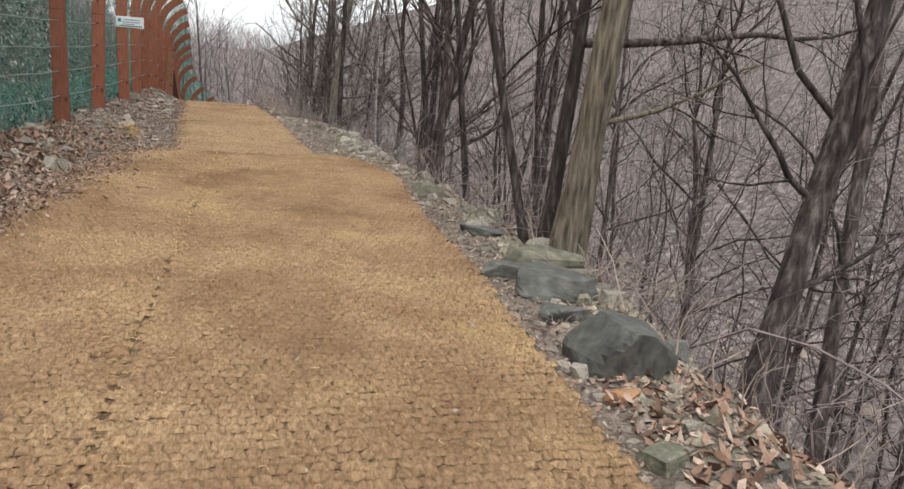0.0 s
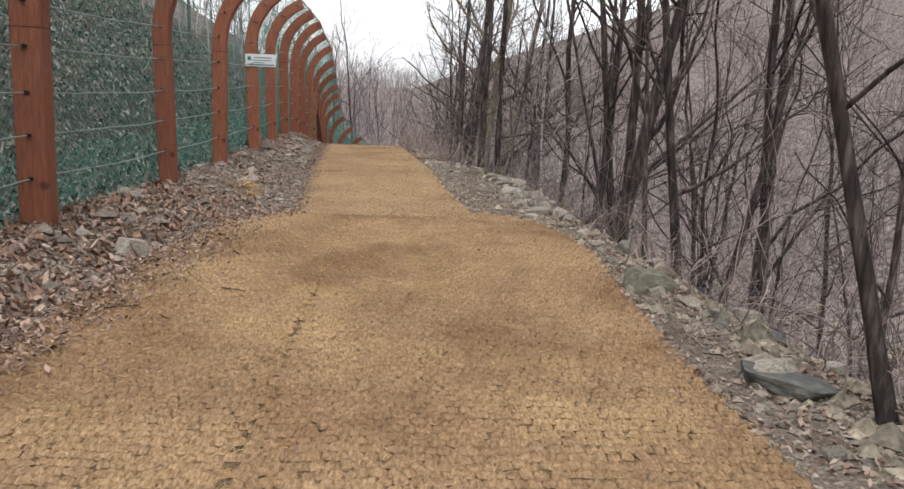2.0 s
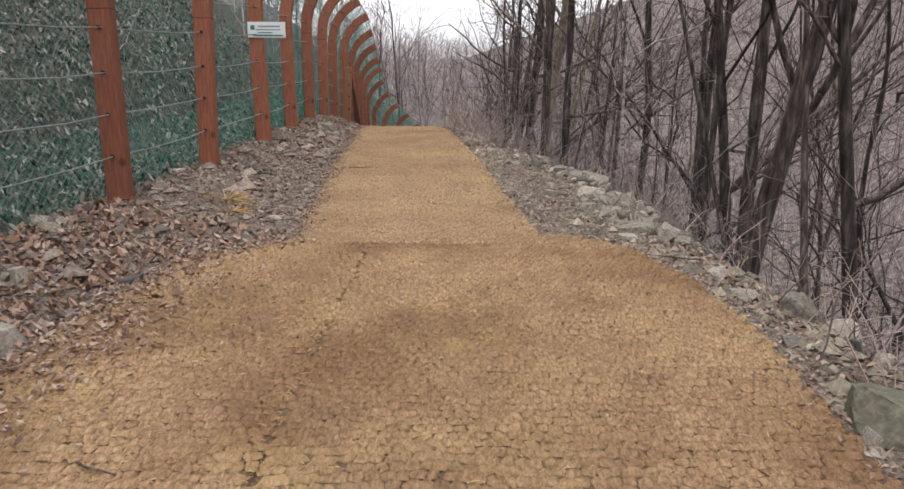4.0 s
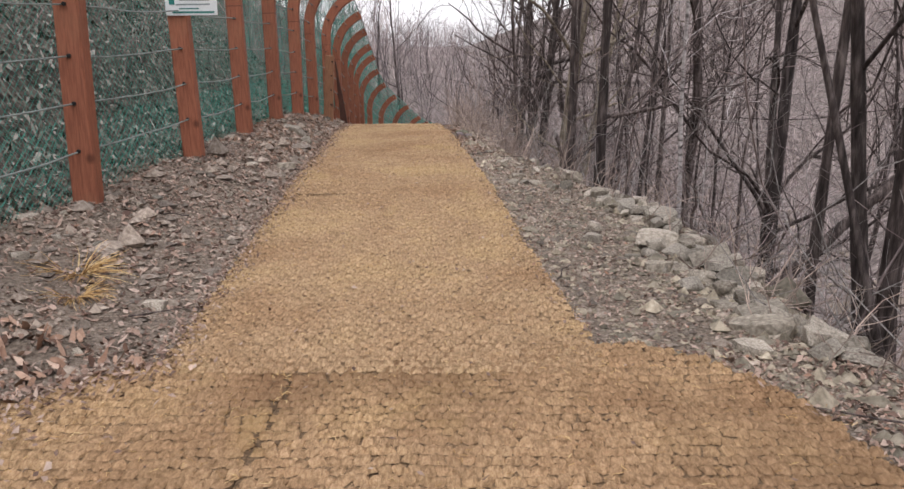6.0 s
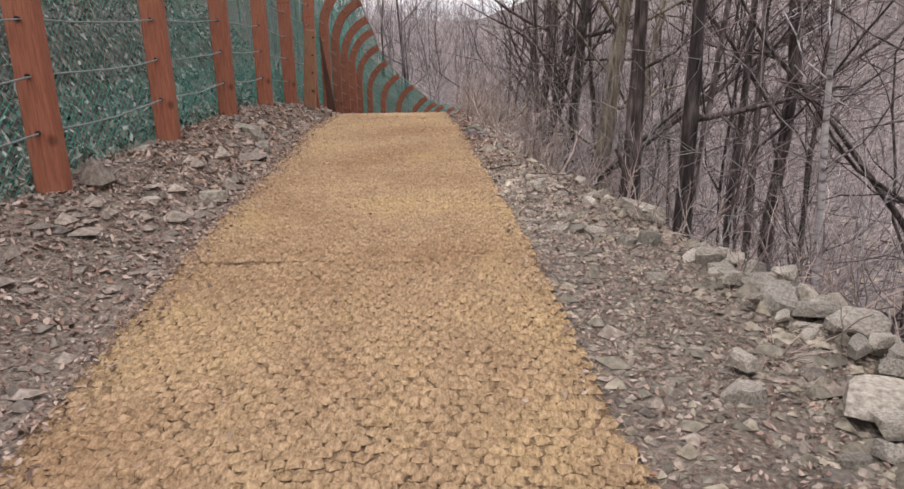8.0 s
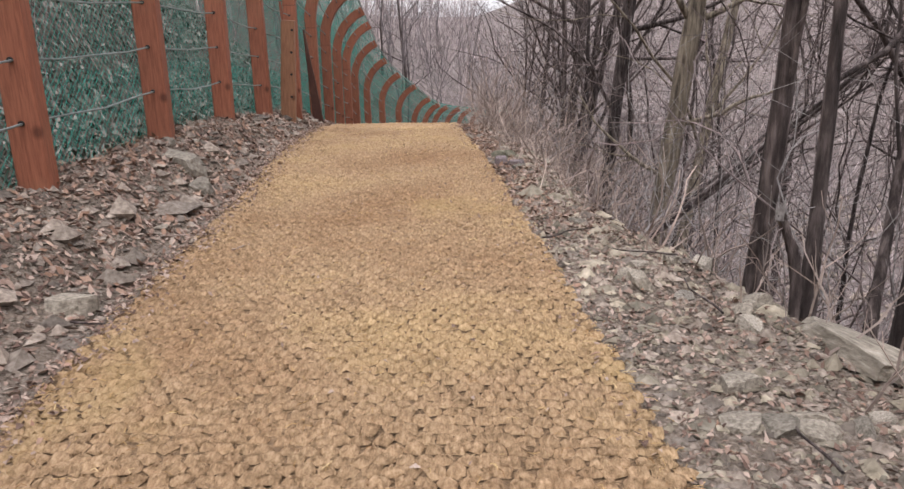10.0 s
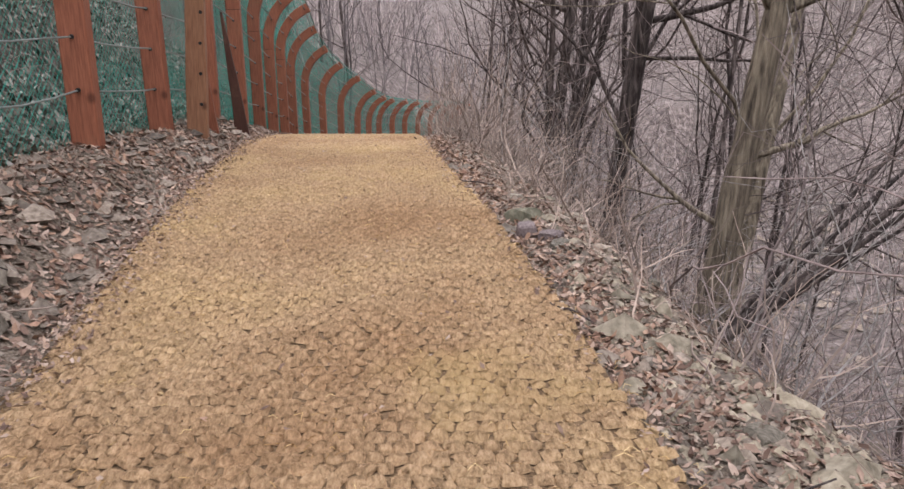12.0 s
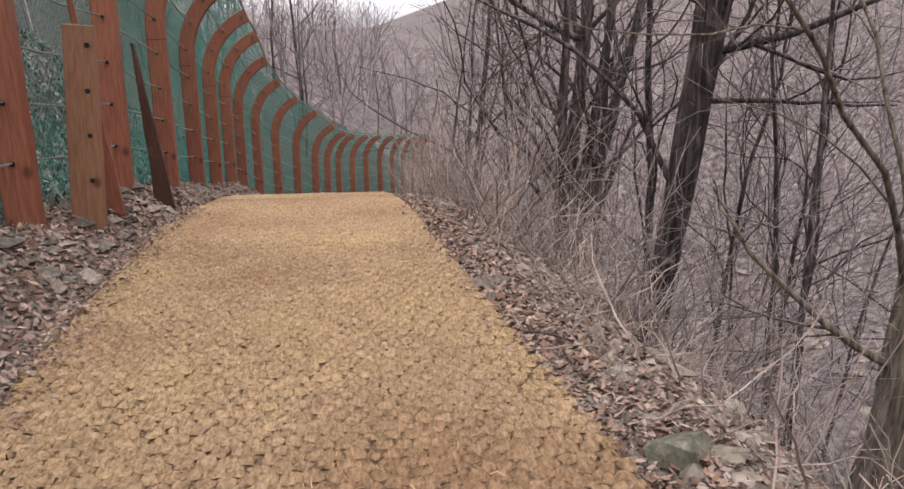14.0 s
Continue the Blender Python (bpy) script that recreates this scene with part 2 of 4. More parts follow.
def grow(rng, starts, dirs, lengths, n, wobble, lift):
    """Polylines that wander from starts along dirs and bend up by lift: (b, n, 3)."""
    b = len(starts)
    p = np.zeros((b, n, 3))
    p[:, 0] = starts
    d = dirs / np.linalg.norm(dirs, axis=1, keepdims=True)
    for k in range(1, n):
        d = d + rng.normal(0, wobble, (b, 3)) + np.array([0, 0, lift])
        d /= np.linalg.norm(d, axis=1, keepdims=True)
        p[:, k] = p[:, k - 1] + d * (lengths / (n - 1))[:, None]
    return p


def wave(x, y, s, seed=0.0):
    """A cheap smooth noise, about -1 to 1, for arrays."""
    return (np.sin(x * 1.31 * s + 1.7 * np.sin(y * 0.83 * s + seed) + seed * 3.1) + np.sin(y * 1.57 * s + 1.3 * np.sin(x * 1.11 * s - seed * 2.3) + seed * 1.7)
            + 0.7 * np.sin((x + y) * 2.3 * s + seed * 5.1) + 0.7 * np.sin((x - y) * 2.9 * s + 2 + seed)) / 3.4


# ---- the lie of the land ----
def along(y, *knots):
    k = np.array(knots, float)
    return np.interp(y, k[:, 0], k[:, 1])


def centre(y):
    return along(y, (-60, -0.15), (12.2, -0.15), (13.1, -0.21), (14.4, -0.33), (16.2, -0.46), (18.2, -0.63), (20.4, -0.80), (22, -0.95), (23.5, -1.1),
                 (25.2, -1.23), (29, -1.4), (33, -1.6), (37, -1.75), (41, -1.4), (45, -0.6), (49, 0.4), (53, 2.0), (57, 3.4), (70, 6.5), (100, 7.0))


def level(y):
    """Height of the trail."""
    return along(y, (-60, -1.5), (-10, 0), (12, 0), (14.4, 0.07), (16.5, 0.17), (20, 0.19), (22, 0.2), (23, 0.165), (24, 0.115), (25, 0.07), (26, 0.005), (27, -0.1), (28, -0.235), (29, -0.385), (30, -0.56), (31, -0.76), (32, -0.97),
                 (33, -1.17), (35, -1.5), (37, -2.02), (39, -2.58), (41, -3.12), (43, -3.63), (45, -4.32), (47, -4.7), (49, -4.97), (53, -5.5), (57, -6.0), (75, -7.0), (120, -6.0))


def fence_x(y):
    return along(y, (-60, -3.1), (8, -3.08), (9.75, -3.03), (12.6, -2.79), (16.9, -2.58), (21.2, -2.72), (24.9, -2.80), (29, -2.95), (33, -3.2), (37, -3.4), (39, -3.3), (41, -3.05),
                 (43, -2.7), (45, -2.25), (47, -1.85), (49, -1.25), (51, -0.55), (53, 0.25), (55, 0.95), (57, 1.7), (70, 4.9), (100, 5.4))


def bank(y):
    """Height of the fence's foot over the trail."""
    return along(y, (-60, 0.2), (9, 0.24), (12.6, 0.3), (16.9, 0.30), (21, 0.34), (23, 0.33), (25, 0.25), (27, 0.26), (29, 0.2), (35, 0.3), (100, 0.3))


def edge_x(y):
    """Where the shoulder breaks off into the ravine."""
    return along(y, (-60, 2.3), (0, 2.05), (3, 2.12), (4, 2.3), (5.5, 2.45), (7, 2.45), (8.9, 2.3), (10, 2.24), (12, 2.2), (13, 2.04), (14, 1.98), (15.5, 1.96), (16.3, 1.66), (17.5, 1.34), (18.4, 1.15), (19.2, 0.86), (20, 0.62), (21, 0.48), (22.4, 0.4), (24, 0.24), (26, 0.14), (29, 0.1), (37, 0.1), (45, 1.2), (53, 3.8), (70, 8.4), (100, 9))


def narrow_left(y):
    return centre(y) - along(y, (12, 1.05), (16, 1.02), (19, 0.99), (60, 0.99))


def narrow_right(y):
    return centre(y) + along(y, (12, 1.07), (16, 1.02), (21, 0.97), (60, 0.97))


def wide_left(y):
    return along(y, (-60, -2.1), (9.2, -2.05), (11.7, -1.92), (12.3, -1.3))


def wide_right(y):
    return along(y, (-60, 1.25), (2, 1.37), (3.3, 1.46), (5.6, 1.65), (7, 1.64), (8.4, 1.73), (10, 1.88), (11, 1.85), (11.7, 1.74), (12.3, 1.46), (12.5, 1.12))


def mat_left(y):
    return np.where(y < 12.3, wide_left(y), narrow_left(y))


def mat_right(y):
    return np.where(y < 12.5, wide_right(y), narrow_right(y))


def land(x, y):
    x, y = np.asarray(x, float), np.asarray(y, float)
    zc = level(y)
    fx, ex, l, r = fence_x(y), edge_x(y), mat_left(y), mat_right(y)
    t = np.clip((l - x) / np.maximum(l - fx, 0.3), 0, 1)
    left = bank(y) * t * t * (3 - 2 * t)
    h = np.maximum(fx - 0.25 - x, 0)
    h = h * np.clip(1 - (y - 55) / 90, 0.25, 1)
    left = left + np.where(h < 60, 0.12 * np.minimum(h, 1) + 0.78 * h * np.clip(h / 1.2, 0, 1), 47 + 0.25 * (h - 60))
    left = left + np.clip(h, 0, 2) * 0.09 * wave(x, y, 1.6, 4) + np.clip(h / 8, 0, 1) * 0.5 * wave(x, y, 0.35, 2)
    d = np.maximum(x - ex, 0)
    drop = along(d, (0, 0), (0.35, -0.16), (0.9, -0.62), (2, -1.6), (5, -3.9), (9, -6.3), (13, -7.2), (18, -7.0), (24, -4.2), (40, 6.0), (70, 25), (130, 60), (300, 95))
    right = drop * 1.0 + np.clip(d / 2, 0, 1) * 0.16 * wave(x, y, 1.1, 1) + np.clip(d / 12, 0, 1) * 0.7 * wave(x, y, 0.23, 3)
    shoulder = np.clip((x - r) / 0.4, 0, 1)
    right = right + shoulder * (0.02 + 0.045 * wave(x, y, 3.1, 6)) - 0.05 * np.clip((x - r) / 1.2, 0, 1)
    rough = np.clip((l - x) / 0.4, 0, 1) * 0.035 * wave(x, y, 4.3, 7)
    z = zc * np.exp(-d / 25.0) + np.where(x < centre(y), left + rough, right)
    far = np.clip((y - 80) / 90, 0, 1)
    far = far * far * (3 - 2 * far)
    ridge = far * (0.5 + 0.018 * (y - 80) + np.clip(x - 11, 0, 300) * 0.36) - 6 * (1 - far)
    return np.where(y > 80, np.maximum(z, ridge), z)


def land1(x, y):
    return float(land(np.array([x]), np.array([y]))[0])


def ground_sheet():
    def steps(*spans):
        out = []
        for a, b, s in spans:
            out.append(np.arange(a, b, s))
        return np.concatenate(out)
    xs = steps((-900, -120, 60), (-120, -30, 6), (-30, -8, 1.2), (-8, -3.2, 0.25), (-3.2, 3.4, 0.1), (3.4, 9, 0.25), (9, 30, 1.0), (30, 120, 6), (120, 1000, 70))
    ys = steps((-900, -60, 70), (-60, -8, 4), (-8, 0, 0.5), (0, 29, 0.14), (29, 60, 0.5), (60, 120, 3), (120, 320, 12), (320, 1500, 90))
    gx, gy = np.meshgrid(xs, ys)
    gz = land(gx, gy)
    v = np.stack([gx, gy, gz], -1).reshape(-1, 3)
    i = np.arange(gx.size).reshape(gx.shape)
    f = np.stack([i[:-1, :-1], i[:-1, 1:], i[1:, 1:], i[1:, :-1]], -1).reshape(-1, 4)
    me = mesh("ground", v, f, SOIL, True)
    me.materials.append(HILL)
    me.materials.append(HUMUS)
    cx = v[f].mean(axis=1)
    far = (cx[:, 0] > edge_x(cx[:, 1]) + 1.2) | (cx[:, 0] < fence_x(cx[:, 1]) - 3.0) | (cx[:, 1] > 60)
    near_slope = (cx[:, 0] < fence_x(cx[:, 1]) - 0.25) & (cx[:, 0] > fence_x(cx[:, 1]) - 14) & (cx[:, 1] < 60)
    me.polygons.foreach_set("material_index", np.where(near_slope, 2, far).astype(np.int32))
    return tagged(new("ground", me), "stony brown earth trail bank, slope and wooded ravine", "ground", "", "structure")


ground_sheet()


# ---- coir mats ----
def coir_mat(label, x_lo, x_hi, y_lo, y_hi, seed, material, lift=0.0, pitch=(0.061, 0.055), fill=(0.53, 0.54)):
    """One woven mat: a slab that follows the ground, its woven tufts, loose fibres and frayed edges. x_lo and x_hi are functions of y."""
    rng = np.random.default_rng(seed)
    root = anchor("coir_mat", 0, 0, 0, label, "mat", "coir mats on the trail")
    ys = np.arange(y_lo, y_hi + 0.01, 0.25)
    us = np.linspace(0, 1, 13)
    gy, gu = np.meshgrid(ys, us, indexing="ij")
    lo, hi = x_lo(gy), x_hi(gy)
    gx = lo + (hi - lo) * gu + np.where((gu == 0) | (gu == 1), 0.015 * wave(gu * 9, gy, 9, seed), 0)
    hump = 0.012 * wave(gx, gy, 2.1, seed) + 0.008 * wave(gx, gy, 5.0, seed + 1)
    top = np.stack([gx, gy, level(gy) + 0.0205 + lift + hump], -1)
    low = top - np.array([0, 0, 0.05])
    r, c = gy.shape
    v = np.concatenate([top.reshape(-1, 3), low.reshape(-1, 3)])
    i = np.arange(r * c).reshape(r, c)
    quads = [np.stack([i[:-1, :-1], i[:-1, 1:], i[1:, 1:], i[1:, :-1]], -1).reshape(-1, 4)]
    for a, b in ((i[:-1, 0], i[1:, 0]), (i[1:, -1], i[:-1, -1]), (i[0, 1:], i[0, :-1]), (i[-1, :-1], i[-1, 1:])):
        quads.append(np.stack([a, b, b + r * c, a + r * c], -1))
    # its dark colour shows through as the shaded gaps of the weave
    under("backing", mesh("backing", v, np.concatenate(quads), BACKING, True), root)
    # tufts in offset rows
    px, py = pitch
    rows = np.arange(max(y_lo, 0.4) + 0.03, min(y_hi, 33), py)
    cells = []
    for k, y in enumerate(rows):
        a, b = float(x_lo(np.array(y))), float(x_hi(np.array(y)))
        x = np.arange(a + 0.03 + (k % 2) * px / 2, b, px)
        cells.append(np.stack([x, np.full_like(x, y)], -1))
    cells = np.concatenate(cells)
    m = len(cells)
    cells = cells + rng.normal(0, 0.0045, cells.shape)
    cells[:, 0] += 0.012 * wave(cells[:, 0], cells[:, 1], 4, seed)
    cells[:, 1] += 0.016 * wave(cells[:, 1], cells[:, 0], 3.1, seed)
    g = np.array([-1, -0.62, 0.62, 1.0])
    du, dv = np.meshgrid(g, g)
    pull = np.maximum(np.abs(du), np.abs(dv)) / np.sqrt(du ** 2 + dv ** 2)
    high = (np.maximum(np.abs(du), np.abs(dv)) < 0.9).astype(float).ravel()
    pull = 0.45 + 0.55 * pull
    du, dv = du * pull, dv * pull
    sx, sy = rng.uniform(0.85, 1.1, (m, 1)), rng.uniform(0.85, 1.1, (m, 1))
    turn = rng.normal(0, 0.3, (m, 1))
    ox, oy = du.ravel() * px * fill[0] * sx, dv.ravel() * py * fill[1] * sy
    jit = rng.normal(0, 0.0035, (m, 16))
    X = cells[:, :1] + ox * np.cos(turn) - oy * np.sin(turn) + jit
    Y = cells[:, 1:] + ox * np.sin(turn) + oy * np.cos(turn) + rng.normal(0, 0.0035, (m, 16))
    hump = 0.012 * wave(X, Y, 2.1, seed) + 0.008 * wave(X, Y, 5.0, seed + 1)
    Z = level(Y) + 0.028 + lift + hump + high * (0.013 * rng.uniform(0.7, 1.2, (m, 1)) + rng.normal(0, 0.003, (m, 16))) - (high == 0) * 0.003
    v = np.stack([X, Y, Z], -1).reshape(-1, 3)
    q = np.arange(16).reshape(4, 4)
    q = np.stack([q[:-1, :-1], q[:-1, 1:], q[1:, 1:], q[1:, :-1]], -1).reshape(-1, 4)
    f = (np.arange(m)[:, None, None] * 16 + q).reshape(-1, 4)
    tagged(under("tuft_weave", mesh("tuft_weave", v, f, material, True), root, "rows of golden coconut-fibre tufts"), kind="stuff")
    # splayed fibre ends of each tuft
    near = cells[cells[:, 1] < 25]
    nb = 15
    c = np.repeat(near, nb, axis=0)
    k = len(c)
    ang = rng.uniform(0, 2 * np.pi, k)
    r0, r1 = rng.uniform(0.0, 0.55, k), rng.uniform(0.7, 1.4, k)
    dx, dy = np.cos(ang) * px * 0.5, np.sin(ang) * py * 0.5
    wx, wy = -np.sin(ang) * 0.003, np.cos(ang) * 0.003
    base = level(c[:, 1]) + 0.028 + lift + 0.012 * wave(c[:, 0], c[:, 1], 2.1, seed) + 0.008 * wave(c[:, 0], c[:, 1], 5.0, seed + 1)
    top, tip = base + rng.uniform(0.011, 0.021, k), base + rng.uniform(-0.002, 0.017, k)
    rx, ry = c[:, 0] + dx * r0, c[:, 1] + dy * r0
    v = np.stack([np.stack([rx + wx, ry + wy, top], -1), np.stack([rx - wx, ry - wy, top], -1), np.stack([c[:, 0] + dx * r1, c[:, 1] + dy * r1, tip], -1)], 1).reshape(-1, 3)
    tagged(under("tuft_fibre", mesh("tuft_fibre", v, np.arange(3 * k).reshape(-1, 3), material), root, "splayed fibre ends of the tufts"), kind="stuff")
    # loose fibres, more of them along the edges
    y_lo = max(y_lo, 0.8)
    span = min(y_hi, 27.0) - y_lo
    nf = int(span * 170)
    y = rng.uniform(y_lo - 0.03, min(y_hi, 27.0) + 0.03, nf)
    a, b = x_lo(y), x_hi(y)
    u = rng.random(nf)
    side = rng.random(nf) < 0.3
    u = np.where(side, np.where(rng.random(nf) < 0.5, rng.normal(0.0, 0.012, nf), rng.normal(1.0, 0.012, nf)), u)
    x = a + (b - a) * u
    ang = rng.uniform(0, 2 * np.pi, nf)
    ln = rng.uniform(0.015, 0.05, nf)
    z = level(y) + 0.045 + lift - side * 0.012 * rng.random(nf)
    t = np.linspace(-0.5, 0.5, 3)
    bend = rng.normal(0, 0.25, nf)
    pts = np.stack([x[:, None] + np.cos(ang)[:, None] * ln[:, None] * t + (-np.sin(ang) * bend * ln)[:, None] * t * t * 3,
                    y[:, None] + np.sin(ang)[:, None] * ln[:, None] * t + (np.cos(ang) * bend * ln)[:, None] * t * t * 3,
                    z[:, None] + rng.uniform(0, 0.012, (nf, 1)) * (1 - 4 * t * t)], -1)
    v, f = tubes(pts, np.full((nf, 3), 0.0012), 3)
    tagged(under("loose_fibre", mesh("loose_fibre", v, f, STRAW), root, "loose pale coir fibres"), kind="stuff")
    return root


coir_mat("golden brown woven coir mat on the trail, wide part", lambda y: wide_left(y) + 0.05 * wave(y, y, 0.9, 2), lambda y: -0.55 + 0.012 * wave(y * 3, y, 1.3, 5), -6.0, 12.3, 11, COIR_WORN, 0.0, (0.054, 0.068), (0.6, 0.5))
coir_mat("golden brown woven coir mat beside the rubble edge", lambda y: -0.545 + 0.012 * wave(y * 3, y, 1.3, 5), lambda y: wide_right(y) + 0.02 * wave(y, y, 2.1, 4), -6.0, 12.5, 12, COIR_WORN, 0.004, (0.054, 0.068), (0.6, 0.5))
coir_mat("golden coir mat joining the wide mats on the trail", narrow_left, narrow_right, 12.15, 16.2, 13, COIR, 0.012)
coir_mat("long golden coir mat running over the crest", narrow_left, narrow_right, 16.1, 60.0, 14, COIR, 0.02)

# ---- arched fence ----
STRAIGHT, RADIUS, SWEEP = 1.75, 1.05, radians(68)
LENGTH = STRAIGHT + RADIUS * SWEEP


def profile(s):
    """A post's centre line at the length s: reach towards the trail, height, and the angle of lean."""
    s = np.asarray(s, float)
    a = np.clip((s - STRAIGHT) / RADIUS, 0, SWEEP)
    return RADIUS * (1 - np.cos(a)), np.minimum(s, STRAIGHT) + RADIUS * np.sin(a), a


def post_mesh():
    s = np.concatenate([[-0.25], np.linspace(0, STRAIGHT, 4), np.linspace(STRAIGHT, LENGTH, 12)[1:]])
    x, z, a = profile(s)
    z = np.where(s < 0, s, z)
    hx, hy, c = 0.098, 0.066, 0.012
    ring = np.array([(-hx + c, -hy), (hx - c, -hy), (hx, -hy + c), (hx, hy - c), (hx - c, hy), (-hx + c, hy), (-hx, hy - c), (-hx, -hy + c)])
    v = np.stack([x[:, None] + ring[:, 0] * np.cos(a)[:, None], np.broadcast_to(ring[:, 1], (len(s), 8)), z[:, None] - ring[:, 0] * np.sin(a)[:, None]], -1)
    bm = bmesh.new()
    rows = [[bm.verts.new(p) for p in r] for r in v]
    for r, q in zip(rows, rows[1:]):
        for k in range(8):
            bm.faces.new((r[k], r[(k + 1) % 8], q[(k + 1) % 8], q[k]))
    bm.faces.new(rows[0][::-1]), bm.faces.new(rows[-1])
    me = bpy.data.meshes.new("post")
    bm.to_mesh(me)
    bm.free()
    me.materials.append(POST)
    return me


CABLES = [0.40, 0.76, 1.11, 1.48, 1.84, 2.19, 2.54, 2.9]
POST_Y = [1.6, 3.65, 5.7, 7.7, 9.75, 12.6, 14.75, 16.9, 19.1, 21.15, 23.0, 24.75, 26.9] + [28.85 + 1.97 * k for k in range(8)] + [44.5 + 1.5 * k for k in range(10)]


def fence_frames():
    out = []
    for y in POST_Y:
        x = float(fence_x(y))
        slope = float(fence_x(y + 0.8) - fence_x(y - 0.8)) / 1.6
        z = float(level(y) + bank(y))
        out.append((x, y, z, -math.atan(slope)))
    return out


FRAMES = fence_frames()


def on_fence(f, s, out=0.0, up=0.0):
    """World points at the lengths s on the post frame f, moved outwards (away from the trail) by out."""
    x, z, a = profile(s)
    x, z = x - out * np.cos(a), z + out * np.sin(a)
    return np.stack([f[0] + x * math.cos(f[3]), f[1] + x * math.sin(f[3]), f[2] + z + up], -1)


def fence():
    rng = np.random.default_rng(5)
    root = anchor("netting_fence", 0, 0, 0, "red-brown arched timber fence with green netting and steel cables", "fence", "", "")
    me = post_mesh()
    sl = bmesh.new()
    bmesh.ops.create_cone(sl, cap_ends=True, segments=8, radius1=0.02, radius2=0.016, depth=0.165, matrix=pose(0, 0, 0, 90))
    sleeve = bpy.data.meshes.new("sleeve")
    sl.to_mesh(sleeve)
    sl.free()
    sleeve.materials.append(SLEEVE)
    sm = bmesh.new()
    bmesh.ops.create_cube(sm, size=1, matrix=Matrix.Translation((0, 0, 1.63)) @ Matrix.Diagonal((0.198, 0.134, 0.007, 1)))
    seam = bpy.data.meshes.new("joint_seam")
    sm.to_mesh(seam)
    sm.free()
    seam.materials.append(DARKWOOD)
    for k, f in enumerate(FRAMES):
        p = under("post", me, root)
        p.matrix_basis = pose(f[0], f[1], f[2], float(rng.normal(0, 0.5)), float(rng.normal(0, 0.7)), math.degrees(f[3])) @ Matrix.Diagonal((1.3, 1.4, 1, 1) if k == 4 else (1, 1, 1, 1))
        if k < 20:
            under("joint_seam", seam, p, "dark saw-cut joint")
        if 3 <= k <= 18:
            for s in CABLES:
                x, z, a = profile(s)
                under("sleeve", sleeve, p).matrix_basis = pose(float(x), 0, float(z))
    for s in CABLES:
        pts = []
        for f, g in zip(FRAMES, FRAMES[1:]):
            a, b = on_fence(f, s), on_fence(g, s)
            for t in (0, 0.25, 0.5, 0.75):
                pts.append(a + (b - a) * t - np.array([0, 0, 0.035 * t * (1 - t) * 4 * rng.uniform(0.3, 1)]))
        pts.append(on_fence(FRAMES[-1], s))
        v, f = tubes(np.array(pts)[None], np.full((1, len(pts)), 0.0072), 6)
        under("cable", mesh("cable", v, f, WIRE, True), root, "grey steel wire rope")
    for k, (f, g) in enumerate(zip(FRAMES, FRAMES[1:])):
        wide = math.dist(f[:2], g[:2])
        step = 0.07 if 2 < k < 20 else 0.1
        pts = []
        for sign in (1, -1):
            off = np.arange(-LENGTH, wide, step) if sign > 0 else np.arange(0, wide + LENGTH, step)
            lo = np.maximum(0, -off) if sign > 0 else np.maximum(0, off - wide)
            hi = np.minimum(LENGTH, wide - off) if sign > 0 else np.minimum(LENGTH, off)
            ok = hi - lo > 0.02
            off, lo, hi = off[ok], lo[ok], hi[ok]
            s = lo[:, None] + (hi - lo)[:, None] * np.linspace(0, 1, 11)
            u = np.clip((off[:, None] + sign * s) / wide, 0, 1)
            a, b = on_fence(f, s, 0.115), on_fence(g, s, 0.115)
            p = a + (b - a) * u[..., None]
            sag = 0.03 * np.sin(u * np.pi) * wave(s * 2, u * 4 + k, 1.3, k)
            p[..., 0] += sag - 0.02 * np.sin(u * np.pi)
            pts.append(p)
        pts = np.concatenate(pts)
        v, q = tubes(pts, np.full(pts.shape[:2], 0.0014 if k < 8 else 0.0017 if k < 12 else 0.0028 if k < 20 else 0.004), 3)
        under("net_panel", mesh("net_panel", v, q, NET), root, "green diamond-mesh netting")
    # the slack, doubled foot of the netting
    for k in range(3, 14):
        f, g = FRAMES[k], FRAMES[k + 1]
        wide, tall, pts = math.dist(f[:2], g[:2]), 0.62, []
        for sign in (1, -1):
            off = np.arange(-tall, wide, 0.13) if sign > 0 else np.arange(0, wide + tall, 0.13)
            lo = np.maximum(0, -off) if sign > 0 else np.maximum(0, off - wide)
            hi = np.minimum(tall, wide - off) if sign > 0 else np.minimum(tall, off)
            ok = hi - lo > 0.02
            off, lo, hi = off[ok], lo[ok], hi[ok]
            s = lo[:, None] + (hi - lo)[:, None] * np.linspace(0, 1, 5)
            u = np.clip((off[:, None] + sign * s) / wide, 0, 1)
            a, b = on_fence(f, s, 0.14), on_fence(g, s, 0.14)
            p = a + (b - a) * u[..., None]
            p[..., 0] -= (tall - s) * 0.25 * np.sin(u * np.pi) + 0.03 * wave(s * 6, u * 7 + k, 1.0, k)
            p[..., 2] += 0.04 * wave(u * 9, s * 3 + k, 1.0, k + 3)
            pts.append(p)
        pts = np.concatenate(pts)
        v, q = tubes(pts, np.full(pts.shape[:2], 0.0021), 3)
        under("net_skirt", mesh("net_skirt", v, q, NET), root, "slack green netting folded at the foot")
    # long top cable where the fence ends at its arch
    tip = np.array([on_fence(f, LENGTH - 0.02, 0.0, 0.03) for f in FRAMES])
